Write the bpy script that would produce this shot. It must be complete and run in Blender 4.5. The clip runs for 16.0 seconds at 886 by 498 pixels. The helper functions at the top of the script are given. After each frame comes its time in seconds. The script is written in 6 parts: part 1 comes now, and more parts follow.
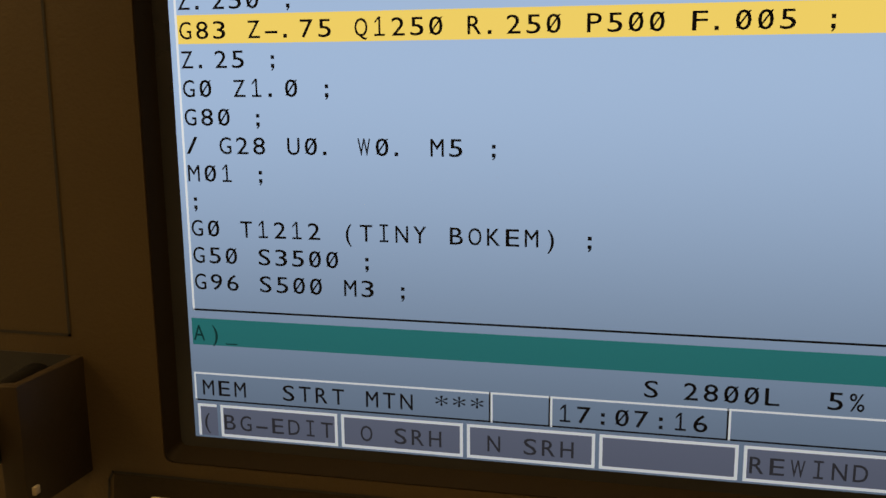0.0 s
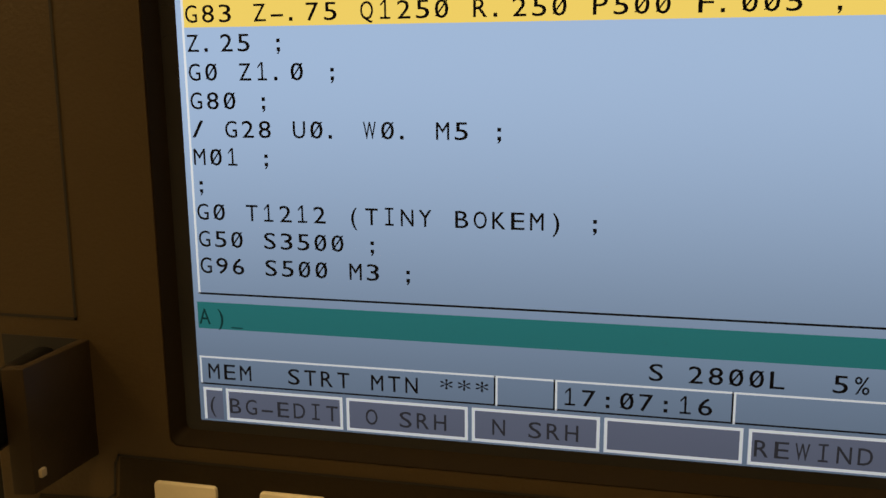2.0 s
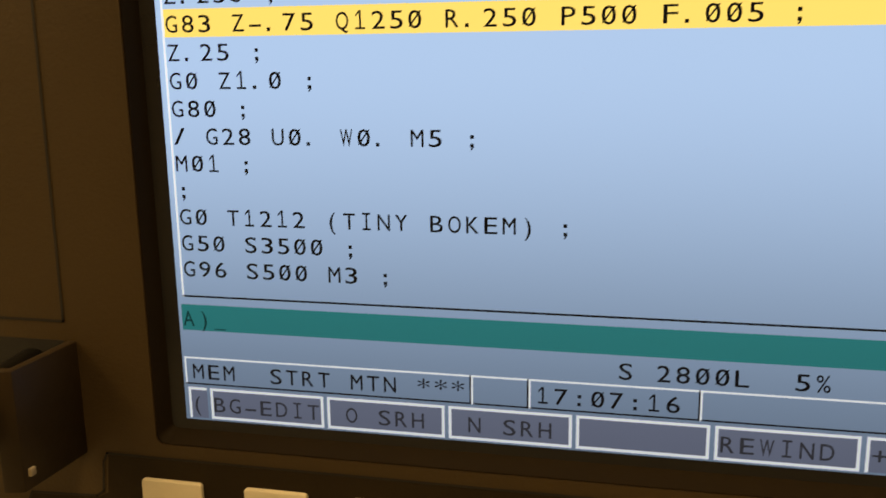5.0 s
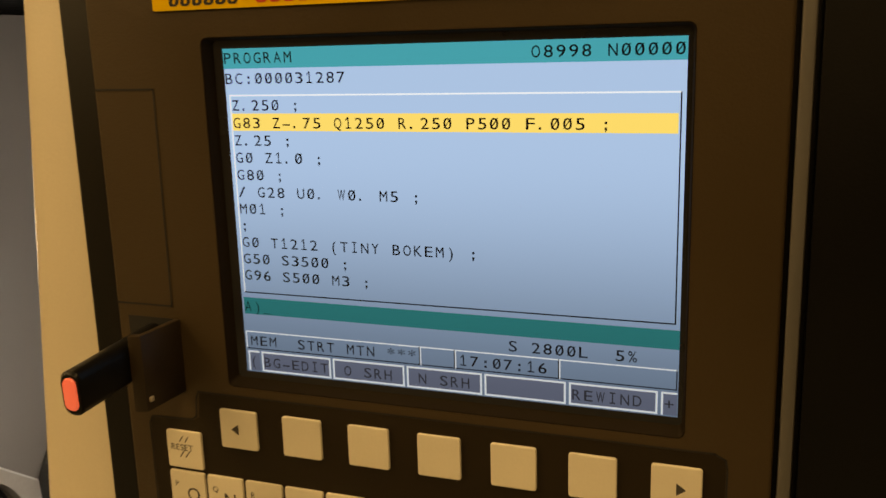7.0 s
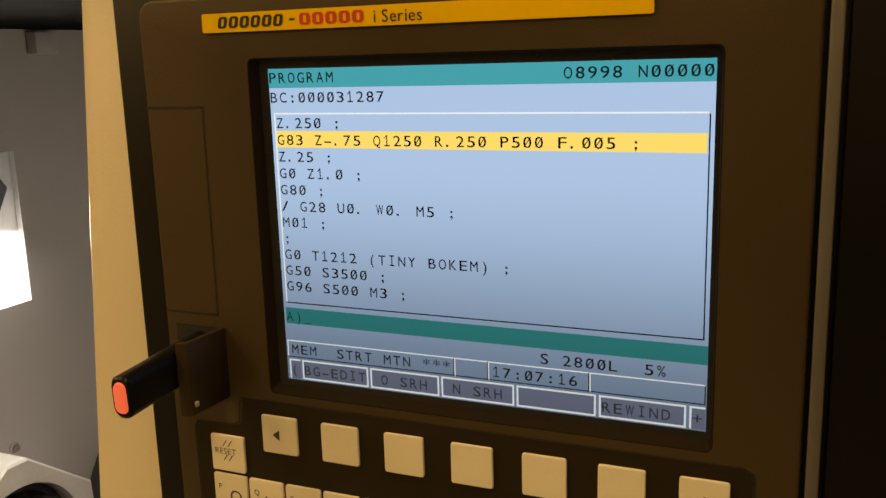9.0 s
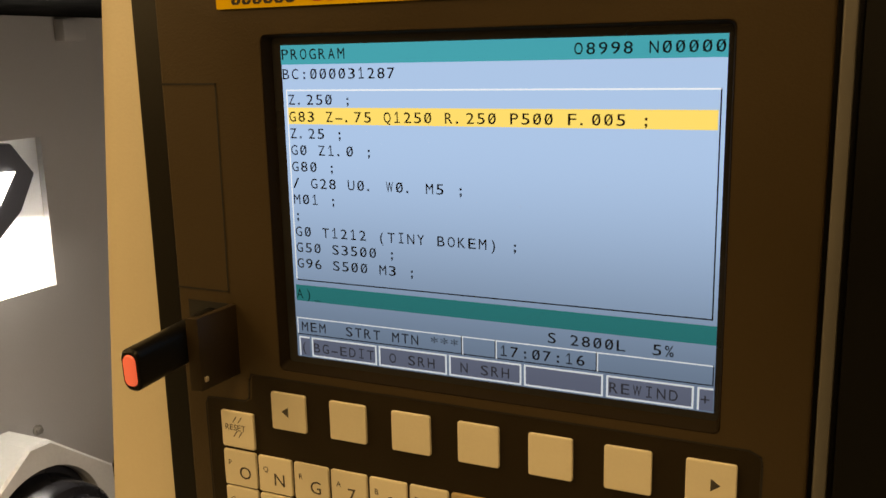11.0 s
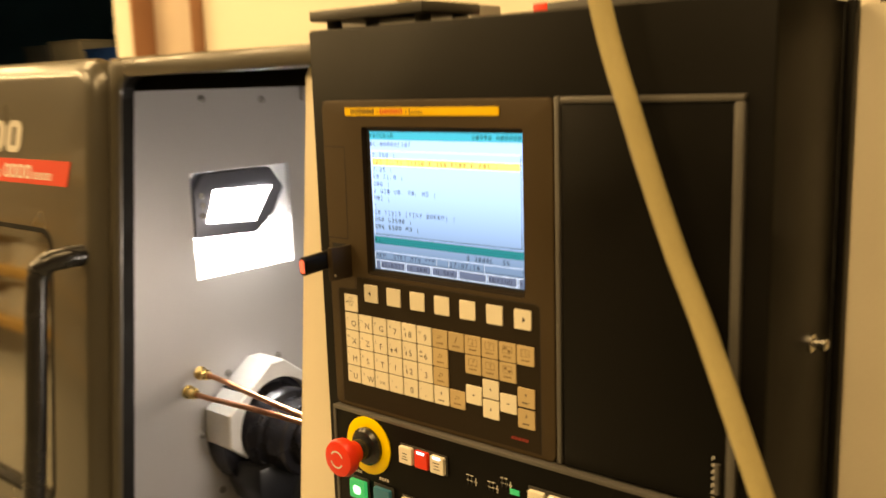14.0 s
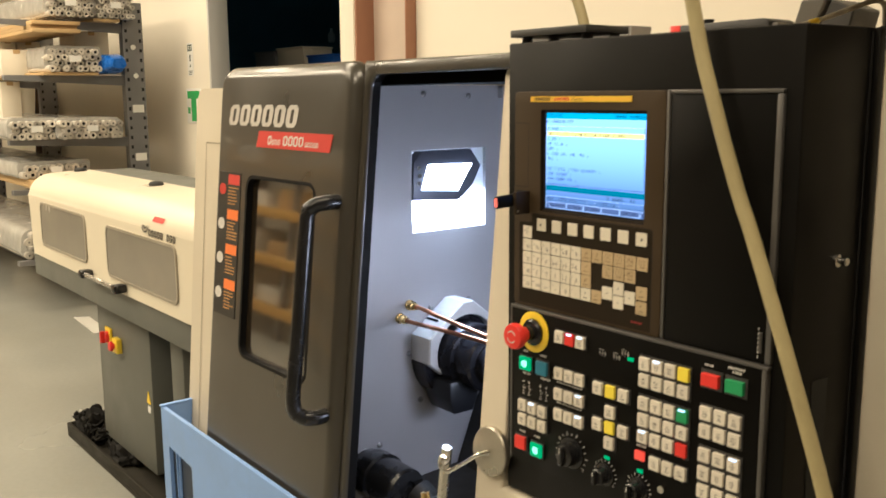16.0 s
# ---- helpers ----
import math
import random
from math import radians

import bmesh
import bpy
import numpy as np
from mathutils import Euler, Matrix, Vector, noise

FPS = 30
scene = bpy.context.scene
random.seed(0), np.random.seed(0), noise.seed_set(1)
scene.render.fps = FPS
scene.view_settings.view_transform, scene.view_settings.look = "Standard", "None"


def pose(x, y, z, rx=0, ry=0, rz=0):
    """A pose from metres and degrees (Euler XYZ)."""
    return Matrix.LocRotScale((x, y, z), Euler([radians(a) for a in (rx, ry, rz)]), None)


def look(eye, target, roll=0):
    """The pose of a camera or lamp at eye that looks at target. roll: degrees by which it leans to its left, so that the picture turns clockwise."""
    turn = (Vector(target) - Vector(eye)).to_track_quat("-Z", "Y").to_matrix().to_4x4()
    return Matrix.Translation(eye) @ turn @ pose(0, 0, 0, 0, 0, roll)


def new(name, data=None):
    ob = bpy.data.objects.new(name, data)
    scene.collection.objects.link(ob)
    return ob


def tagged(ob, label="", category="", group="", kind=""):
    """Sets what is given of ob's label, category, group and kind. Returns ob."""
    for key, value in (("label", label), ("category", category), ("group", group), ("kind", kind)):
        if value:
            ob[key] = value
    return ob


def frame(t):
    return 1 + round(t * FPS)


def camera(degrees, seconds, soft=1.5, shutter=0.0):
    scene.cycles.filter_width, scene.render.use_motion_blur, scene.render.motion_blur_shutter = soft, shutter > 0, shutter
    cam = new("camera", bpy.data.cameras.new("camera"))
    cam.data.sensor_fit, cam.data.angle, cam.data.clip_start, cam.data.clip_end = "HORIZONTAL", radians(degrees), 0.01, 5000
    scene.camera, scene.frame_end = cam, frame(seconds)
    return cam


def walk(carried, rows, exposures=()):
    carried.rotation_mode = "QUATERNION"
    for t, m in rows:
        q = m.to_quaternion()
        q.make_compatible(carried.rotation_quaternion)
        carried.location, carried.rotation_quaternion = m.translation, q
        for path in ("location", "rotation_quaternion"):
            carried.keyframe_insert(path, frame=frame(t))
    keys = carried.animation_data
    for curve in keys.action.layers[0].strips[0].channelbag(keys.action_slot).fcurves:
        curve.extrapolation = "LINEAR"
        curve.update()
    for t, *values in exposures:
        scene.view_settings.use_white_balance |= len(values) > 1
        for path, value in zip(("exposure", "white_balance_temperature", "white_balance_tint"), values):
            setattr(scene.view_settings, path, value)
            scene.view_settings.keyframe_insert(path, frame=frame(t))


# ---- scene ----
cam = camera(51.24, 16.0, shutter=0.5)
PATH = [
    (0, (0.1382, -0.2500, 1.5546), (-0.3042, 1.6621, 1.1697), -0.54),
    (0.5, (0.1408, -0.2502, 1.5542), (-0.3141, 1.6585, 1.1667), -0.67),
    (1, (0.1404, -0.2514, 1.5505), (-0.3178, 1.6590, 1.1753), -0.51),
    (1.5, (0.1380, -0.2504, 1.5521), (-0.3136, 1.6579, 1.1592), -0.50),
    (2, (0.1379, -0.2510, 1.5515), (-0.3116, 1.6573, 1.1557), -0.50),
    (2.5, (0.1384, -0.2524, 1.5524), (-0.3154, 1.6537, 1.1513), -0.59),
    (3, (0.1385, -0.2535, 1.5521), (-0.3148, 1.6509, 1.1425), -0.49),
    (3.5, (0.1386, -0.2542, 1.5469), (-0.3174, 1.6514, 1.1457), -0.40),
    (4, (0.1409, -0.2549, 1.5463), (-0.3188, 1.6498, 1.1452), -0.48),
    (4.5, (0.1403, -0.2594, 1.5507), (-0.3081, 1.6450, 1.1356), -0.44),
    (5, (0.1457, -0.2554, 1.5580), (-0.2988, 1.6474, 1.1317), -0.82),
    (7.5, (0.2586, -0.3928, 1.6031), (-0.4784, 1.4135, 1.1625), -1.75),
    (8, (0.2585, -0.3899, 1.6024), (-0.5025, 1.4045, 1.1542), -1.81),
    (8.5, (0.2606, -0.3891, 1.6024), (-0.5150, 1.3989, 1.1535), -1.80),
    (9, (0.2589, -0.3874, 1.6044), (-0.5241, 1.4063, 1.1926), -1.72),
    (11.5, (0.2738, -0.3847, 1.5863), (-0.5751, 1.3779, 1.1706), -1.18),
    (12, (0.3300, -0.4010, 1.5770), (-0.5480, 1.3490, 1.1680), -1.30),
    (12.5, (0.3942, -0.4575, 1.5845), (-0.5980, 1.2249, 1.1544), -2.64),
    (13, (0.4481, -0.5613, 1.5846), (-0.6756, 1.0463, 1.1937), -3.86),
    (13.3, (0.5060, -0.6536, 1.5894), (-0.6147, 0.9556, 1.1962), -3.40),
    (13.5, (0.5378, -0.6926, 1.6017), (-0.5870, 0.9144, 1.2113), -2.78),
    (14, (0.7433, -0.7540, 1.6535), (-0.5299, 0.7465, 1.2962), -1.83),
    (14.5, (1.0153, -0.7835, 1.7094), (-0.5143, 0.4594, 1.3697), -0.75),
    (15, (1.1327, -0.8612, 1.7108), (-0.4258, 0.3464, 1.3751), -1.20),
    (15.5, (1.1312, -0.9977, 1.6835), (-0.4232, 0.2180, 1.3577), -1.26),
    (16, (1.1142, -1.0975, 1.6299), (-0.4371, 0.1214, 1.3018), -0.45),
]
EXPOSURES = [(0, -0.80, 10000, 10), (3, -0.77, 10000, 10), (4, -0.57, 10000, 10), (5, -0.46, 10000, 10), (7.5, -0.62, 10300, 10), (9, -0.58, 10300, 10), (11.5, -0.55, 9900, 10),
             (12.5, 0.20, 9800, 10), (13.3, 0.36, 9600, 10), (14.0, 0.45, 9000, 10), (14.5, 0.40, 7500, 10), (15, 0.34, 6250, 10), (16, 0.3, 5300, 10)]
walk(cam, [(t, look(eye, target, roll)) for t, eye, target, roll in PATH], EXPOSURES)

# ---- world and lights ----
world = bpy.data.worlds.new("world")
world.use_nodes = True
world.node_tree.nodes["Background"].inputs[0].default_value = (0.02, 0.02, 0.022, 1)
world.node_tree.nodes["Background"].inputs[1].default_value = 0.3
scene.world = world

WARM = (1.0, 0.74, 0.425)


def ceiling_lamp(x, y, z, sx, sy, watts, colour=WARM):
    d = bpy.data.lights.new("ceiling_lamp_light", "AREA")
    d.shape, d.size, d.size_y, d.energy, d.color = "RECTANGLE", sx, sy, watts, colour
    ob = new("ceiling_lamp_light", d)
    ob.location = (x, y, z)
    return ob


# Unseen stand-ins for the room's lighting; places and strengths are assumed.
for lx, watts in ((-8.2, 75), (-5.4, 85), (-2.4, 62), (0.8, 50)):
    for ly, gain in ((-2.9, 1.4), (-0.3, 1.0)):
        ceiling_lamp(lx, ly, 3.95, 0.9, 2.0, watts * (gain if lx > -5 else gain * (1.5 if ly < -1 else 0.8)))

# ---- materials ----


def nodes_of(name):
    m = bpy.data.materials.new(name)
    m.use_nodes = True
    nt = m.node_tree
    return m, nt, nt.nodes["Principled BSDF"]


def surface(name, colour, rough=0.5, metal=0.0, vary=0.12, scale=6.0, grain=300.0, bump=0.05, rough_vary=0.1,
            coat=0.0, stretch=(1, 1, 1), stain=None, stain_amount=0.0, per_object=0.0, spec=0.5):
    """Base colour with broad unevenness and fine grain, slight relief, and gloss that varies."""
    m, nt, b = nodes_of(name)
    n, l = nt.nodes, nt.links
    co = n.new("ShaderNodeTexCoord")
    mp = n.new("ShaderNodeMapping")
    mp.inputs["Scale"].default_value = stretch
    l.new(co.outputs["Object"], mp.inputs[0])
    broad = n.new("ShaderNodeTexNoise")
    broad.inputs["Scale"].default_value, broad.inputs["Detail"].default_value = scale, 5
    fine = n.new("ShaderNodeTexNoise")
    fine.inputs["Scale"].default_value, fine.inputs["Detail"].default_value = grain, 3
    l.new(mp.outputs[0], broad.inputs[0])
    l.new(mp.outputs[0], fine.inputs[0])
    add = n.new("ShaderNodeMath")
    add.operation = "MULTIPLY_ADD"
    add.inputs[1].default_value = 0.35
    l.new(fine.outputs[0], add.inputs[0])
    l.new(broad.outputs[0], add.inputs[2])
    rng = n.new("ShaderNodeMapRange")
    rng.inputs[1].default_value, rng.inputs[2].default_value = 0.4, 0.95
    rng.inputs[3].default_value, rng.inputs[4].default_value = 1 - vary, 1 + vary
    l.new(add.outputs[0], rng.inputs[0])
    val = rng.outputs[0]
    if per_object:
        info = n.new("ShaderNodeObjectInfo")
        r2 = n.new("ShaderNodeMapRange")
        r2.inputs[3].default_value, r2.inputs[4].default_value = 1 - per_object, 1 + per_object
        l.new(info.outputs["Random"], r2.inputs[0])
        mul = n.new("ShaderNodeMath")
        mul.operation = "MULTIPLY"
        l.new(val, mul.inputs[0])
        l.new(r2.outputs[0], mul.inputs[1])
        val = mul.outputs[0]
    vm = n.new("ShaderNodeVectorMath")
    vm.operation = "SCALE"
    vm.inputs[0].default_value = colour
    l.new(val, vm.inputs["Scale"])
    col = vm.outputs[0]
    if stain:
        st = n.new("ShaderNodeTexNoise")
        st.inputs["Scale"].default_value, st.inputs["Detail"].default_value = scale * 0.6, 8
        st.inputs["Roughness"].default_value = 0.7
        l.new(mp.outputs[0], st.inputs[0])
        sr = n.new("ShaderNodeMapRange")
        sr.inputs[1].default_value, sr.inputs[2].default_value = 0.52, 0.72
        sr.inputs[4].default_value = stain_amount
        l.new(st.outputs[0], sr.inputs[0])
        mx = n.new("ShaderNodeMix")
        mx.data_type = "RGBA"
        l.new(sr.outputs[0], mx.inputs[0])
        l.new(col, mx.inputs[6])
        mx.inputs[7].default_value = (*stain, 1)
        col = mx.outputs[2]
    l.new(col, b.inputs["Base Color"])
    rr = n.new("ShaderNodeMapRange")
    rr.inputs[1].default_value, rr.inputs[2].default_value = 0.3, 0.7
    rr.inputs[3].default_value, rr.inputs[4].default_value = max(rough - rough_vary, 0.03), min(rough + rough_vary, 1)
    l.new(broad.outputs[0], rr.inputs[0])
    l.new(rr.outputs[0], b.inputs["Roughness"])
    b.inputs["Metallic"].default_value = metal
    b.inputs["Specular IOR Level"].default_value = spec
    b.inputs["Coat Weight"].default_value = coat
    if bump:
        bp = n.new("ShaderNodeBump")
        bp.inputs["Strength"].default_value, bp.inputs["Distance"].default_value = bump, 0.002
        l.new(fine.outputs[0], bp.inputs["Height"])
        l.new(bp.outputs[0], b.inputs["Normal"])
    return m


def glow(name, colour, strength):
    m, nt, b = nodes_of(name)
    b.inputs["Base Color"].default_value = (*[c * 0.3 for c in colour], 1)
    b.inputs["Emission Color"].default_value = (*colour, 1)
    b.inputs["Emission Strength"].default_value = strength
    b.inputs["Roughness"].default_value = 0.25
    return m


BEZEL = surface("bezel_plastic", (0.049, 0.0330, 0.0165), 0.5, spec=0.22, vary=0.1, scale=9, grain=900, bump=0.12)
KEYFIELD = surface("key_sheet", (0.019, 0.0130, 0.0068), 0.55, spec=0.15, vary=0.1, scale=12, grain=900, bump=0.1)
CABINET = surface("black_cabinet_paint", (0.0048, 0.0043, 0.0036), 0.42, spec=0.11, vary=0.15, scale=4, grain=600, bump=0.03)
PANELBLACK = surface("black_panel_film", (0.0042, 0.0039, 0.0034), 0.4, spec=0.10, vary=0.15, scale=8, grain=700, bump=0.06)
TRIM = surface("grey_trim", (0.11, 0.105, 0.10), 0.4, metal=0.3, vary=0.1, scale=10, grain=300)
BEIGE = surface("beige_machine_paint", (0.64, 0.58, 0.46), 0.38, vary=0.05, scale=3, grain=500, bump=0.08, stain=(0.4, 0.33, 0.22), stain_amount=0.12)
DOORGREY = surface("dark_grey_metallic_paint", (0.042, 0.037, 0.028), 0.33, spec=0.8, coat=0.3, metal=0.1, vary=0.08, scale=3, grain=900, bump=0.05)
GASKET = surface("matt_black_gasket", (0.004, 0.004, 0.0045), 0.6, vary=0.2, scale=20, spec=0.15)
BLACKRUBBER = surface("black_rubber", (0.012, 0.012, 0.012), 0.6, vary=0.2, scale=20, grain=400, bump=0.1)
BLACKGLOSS = surface("black_gloss_plastic", (0.012, 0.012, 0.013), 0.22, vary=0.2, scale=20, grain=400, bump=0.03)
KEYWHITE = surface("ivory_key", (0.74, 0.69, 0.57), 0.45, vary=0.05, scale=40, grain=700, bump=0.05, per_object=0.04, stain=(0.45, 0.36, 0.22), stain_amount=0.12)
KEYTAN = surface("tan_key", (0.50, 0.385, 0.22), 0.45, vary=0.06, scale=40, grain=700, bump=0.05, per_object=0.05, stain=(0.25, 0.17, 0.08), stain_amount=0.15)
LEGEND = surface("legend_print", (0.05, 0.045, 0.04), 0.6, vary=0.1, scale=60)
LEGENDTAN = surface("brown_legend_print", (0.17, 0.11, 0.05), 0.6, vary=0.1, scale=60)
LEGENDWHITE = surface("white_print", (0.62, 0.6, 0.56), 0.55, vary=0.1, scale=60)
YELLOW = surface("yellow_film", (0.85, 0.52, 0.03), 0.4, vary=0.06, scale=15)
BADGEBLACK = surface("badge_black", (0.02, 0.018, 0.015), 0.5)
REDPRINT = surface("red_print", (0.58, 0.045, 0.03), 0.45)
REDPLASTIC = surface("red_plastic", (0.74, 0.035, 0.02), 0.38, vary=0.06, scale=20, bump=0.03)
YELLOWPLASTIC = surface("yellow_plastic", (0.9, 0.64, 0.02), 0.35, vary=0.06, scale=20)
GREENPLASTIC = surface("green_plastic", (0.03, 0.32, 0.11), 0.35, vary=0.06, scale=20)
BLUEPLASTIC = surface("blue_plastic", (0.03, 0.19, 0.30), 0.35, vary=0.06, scale=20)
STEELPAINT = surface("chamber_steel", (0.40, 0.39, 0.395), 0.42, metal=0.3, rough_vary=0.03, vary=0.04, scale=5, grain=250, bump=0.08, stain=(0.3, 0.28, 0.28), stain_amount=0.0)
WHITEENAMEL = surface("white_enamel", (0.8, 0.8, 0.8), 0.35, vary=0.05)
ALU = surface("machined_aluminium", (0.78, 0.78, 0.78), 0.35, metal=0.45, vary=0.1, scale=12, grain=200, bump=0.06)
STEEL = surface("bright_steel", (0.62, 0.6, 0.56), 0.25, metal=1.0, vary=0.1, scale=20, grain=200)
CHROME = surface("chrome", (0.8, 0.79, 0.77), 0.08, metal=1.0, vary=0.04, scale=20, bump=0.0, rough_vary=0.04)
COPPER = surface("copper_pipe", (0.62, 0.30, 0.17), 0.36, metal=1.0, vary=0.25, scale=30, stain=(0.2, 0.1, 0.06), stain_amount=0.5)
BRASS = surface("brass", (0.7, 0.5, 0.2), 0.25, metal=1.0, vary=0.12, scale=40)
CHUCK = surface("black_oxide_steel", (0.02, 0.02, 0.026), 0.26, metal=0.5, vary=0.2, scale=15, grain=300)
HOSE = surface("beige_rubber_hose", (0.40, 0.34, 0.17), 0.5, vary=0.1, scale=14, grain=500, bump=0.1, stain=(0.22, 0.18, 0.09), stain_amount=0.3)
FEEDERWHITE = surface("feeder_cream_paint", (0.72, 0.66, 0.52), 0.35, vary=0.04, scale=2.5, grain=400, bump=0.05)
FEEDERGREY = surface("feeder_grey_paint", (0.125, 0.13, 0.115), 0.5, vary=0.1, scale=5, grain=300)
SMOKED = surface("smoked_window", (0.23, 0.21, 0.17), 0.18, vary=0.12, scale=3, bump=0.0)
BLUECART = surface("light_blue_paint", (0.25, 0.41, 0.80), 0.45, vary=0.08, scale=5, grain=300, stain=(0.14, 0.2, 0.3), stain_amount=0.2)
FLOORMAT = surface("epoxy_floor", (0.28, 0.285, 0.26), 0.22, vary=0.1, scale=0.7, grain=40, bump=0.03, rough_vary=0.08, stain=(0.26, 0.25, 0.2), stain_amount=0.35)
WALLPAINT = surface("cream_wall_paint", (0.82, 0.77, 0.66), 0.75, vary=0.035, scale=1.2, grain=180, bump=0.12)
# Dimness of the unlit far side is put into this wall colour.
DIMWALL = surface("unlit_tone_wall", (0.24, 0.21, 0.17), 0.8, vary=0.15, scale=1.5)
CEILPAINT = surface("ceiling_paint", (0.7, 0.68, 0.62), 0.8, vary=0.04, scale=1)
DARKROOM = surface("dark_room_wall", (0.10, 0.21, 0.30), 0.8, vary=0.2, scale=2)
COLUMNRED = surface("red_oxide_primer", (0.34, 0.17, 0.10), 0.6, vary=0.12, scale=4, grain=200)
RACKGREY = surface("rack_grey_steel", (0.19, 0.19, 0.195), 0.45, metal=0.2, vary=0.12, scale=6, grain=200)
# Black for joints, and in place of shade in holes, gaps and recesses.
HOLE = surface("dark_hole", (0.008, 0.008, 0.008), 0.8)
TIMBER = surface("pale_timber", (0.52, 0.36, 0.17), 0.65, vary=0.15, scale=5, grain=90, stretch=(0.15, 1, 1), bump=0.15, per_object=0.12)
CARTON = surface("white_card", (0.72, 0.66, 0.54), 0.75, vary=0.06, scale=5, grain=200, per_object=0.06)
TUBESTEEL = surface("tube_steel", (0.58, 0.55, 0.49), 0.35, metal=0.4, vary=0.2, scale=40, per_object=0.35)
WRAP = surface("clear_wrap", (0.40, 0.395, 0.37), 0.18, vary=0.15, scale=9, grain=60, bump=0.5)
PAPER = surface("white_paper", (0.8, 0.79, 0.75), 0.7, vary=0.04)
ORANGEFILM = surface("orange_film", (0.8, 0.2, 0.03), 0.45, vary=0.06)
GREYPLASTIC = surface("grey_plastic", (0.2, 0.195, 0.185), 0.5, vary=0.08)
DARKGREY = surface("dark_grey_plastic", (0.035, 0.034, 0.033), 0.45, vary=0.1)
BLUEBIN = surface("blue_bin", (0.03, 0.12, 0.5), 0.4, vary=0.08)
OILY = surface("oily_black_rag", (0.006, 0.0055, 0.0045), 0.7, spec=0.2, vary=0.4, scale=30, grain=200, bump=0.6)
TRAYMAT = surface("oily_tray", (0.02, 0.018, 0.013), 0.6, vary=0.3, scale=8, spec=0.2, stain=(0.008, 0.008, 0.007), stain_amount=0.7)
GREENSIGN = surface("green_sign", (0.05, 0.4, 0.1), 0.5)


def window_glass(name, tint):
    m, nt, b = nodes_of(name)
    b.inputs["Base Color"].default_value = (*tint, 1)
    b.inputs["Roughness"].default_value = 0.05
    b.inputs["Transmission Weight"].default_value = 0.75
    b.inputs["IOR"].default_value = 3.0
    return m


GLASSDARK = window_glass("dark_door_glass", (0.10, 0.075, 0.045))
# Near-zero colour keeps chamber ceiling and lintel black despite the fill panel's light.
VOID = surface("near_black_sheet", (0.0016, 0.0016, 0.0018), 0.9, vary=0.2, scale=20, spec=0.03)
LAMPGLOW = glow("lamp_lens", (0.86, 0.92, 1.0), 30.0)
LEDGREEN = glow("lit_green", (0.01, 0.42, 0.13), 0.75)
LEDWHITE = glow("lit_white", (0.55, 0.75, 1.0), 2.0)
LEDGREENCORE = glow("lit_green_core", (0.32, 1.0, 0.6), 1.7)
LEDRED = glow("lit_red", (1.0, 0.08, 0.04), 0.7)
LEDORANGE = glow("lit_orange", (1.0, 0.35, 0.1), 1.5)

# ---- mesh helpers ----


def bm_new():
    return bmesh.new()


def box(bm, x0, x1, y0, y1, z0, z1, bevel=0.0, seg=2):
    r = bmesh.ops.create_cube(bm, size=1.0)
    vs = r["verts"]
    for v in vs:
        v.co = Vector(((x0 + x1) / 2 + v.co.x * (x1 - x0), (y0 + y1) / 2 + v.co.y * (y1 - y0), (z0 + z1) / 2 + v.co.z * (z1 - z0)))
    if bevel > 0:
        es = list({e for v in vs for e in v.link_edges})
        bmesh.ops.bevel(bm, geom=es, offset=bevel, segments=seg, affect="EDGES", profile=0.5, clamp_overlap=True)
    return bm


def rounded(w, h, r, seg=5, cx=0.0, cz=0.0):
    """Outline of a rounded rectangle, counter-clockwise."""
    pts = []
    for sx, sz, a0 in ((1, 1, 0), (-1, 1, 90), (-1, -1, 180), (1, -1, 270)):
        for k in range(seg + 1):
            a = radians(a0 + 90 * k / seg)
            pts.append((cx + sx * (w / 2 - r) + r * math.cos(a), cz + sz * (h / 2 - r) + r * math.sin(a)))
    return pts


def prism(bm, pts, y0, y1, axis="y"):
    """Solid between two planes of an outline given in the other two axes."""
    def at(a, b, d):
        return {"y": (a, d, b), "x": (d, a, b), "z": (a, b, d)}[axis]
    lo = [bm.verts.new(at(a, b, y0)) for a, b in pts]
    hi = [bm.verts.new(at(a, b, y1)) for a, b in pts]
    fs = [bm.faces.new(lo), bm.faces.new(hi)]
    for i in range(len(pts)):
        j = (i + 1) % len(pts)
        fs.append(bm.faces.new((lo[i], lo[j], hi[j], hi[i])))
    bmesh.ops.recalc_face_normals(bm, faces=fs)
    return fs


def plate_with_hole(bm, outer, inner, y0, y1, inner_back=None):
    """Plate with one opening; outline and opening have the same count of points. inner_back: the opening at the back, where it is splayed."""
    back = inner_back or inner
    n = len(outer)
    rings = [[bm.verts.new((a, y, b)) for a, b in p] for p, y in ((outer, y1), (outer, y0), (inner, y0), (back, y1))]
    fs = []
    for ra, rb in ((0, 1), (1, 2), (2, 3), (3, 0)):
        for i in range(n):
            j = (i + 1) % n
            fs.append(bm.faces.new((rings[ra][i], rings[ra][j], rings[rb][j], rings[rb][i])))
    bmesh.ops.recalc_face_normals(bm, faces=fs)
    return fs


def cyl(bm, a, b, r, seg=24, r2=None, cap=True):
    a, b = Vector(a), Vector(b)
    d = b - a
    m = Matrix.Translation((a + b) / 2) @ d.to_track_quat("Z", "Y").to_matrix().to_4x4()
    bmesh.ops.create_cone(bm, cap_ends=cap, segments=seg, radius1=r, radius2=r if r2 is None else r2, depth=d.length, matrix=m)
    return bm


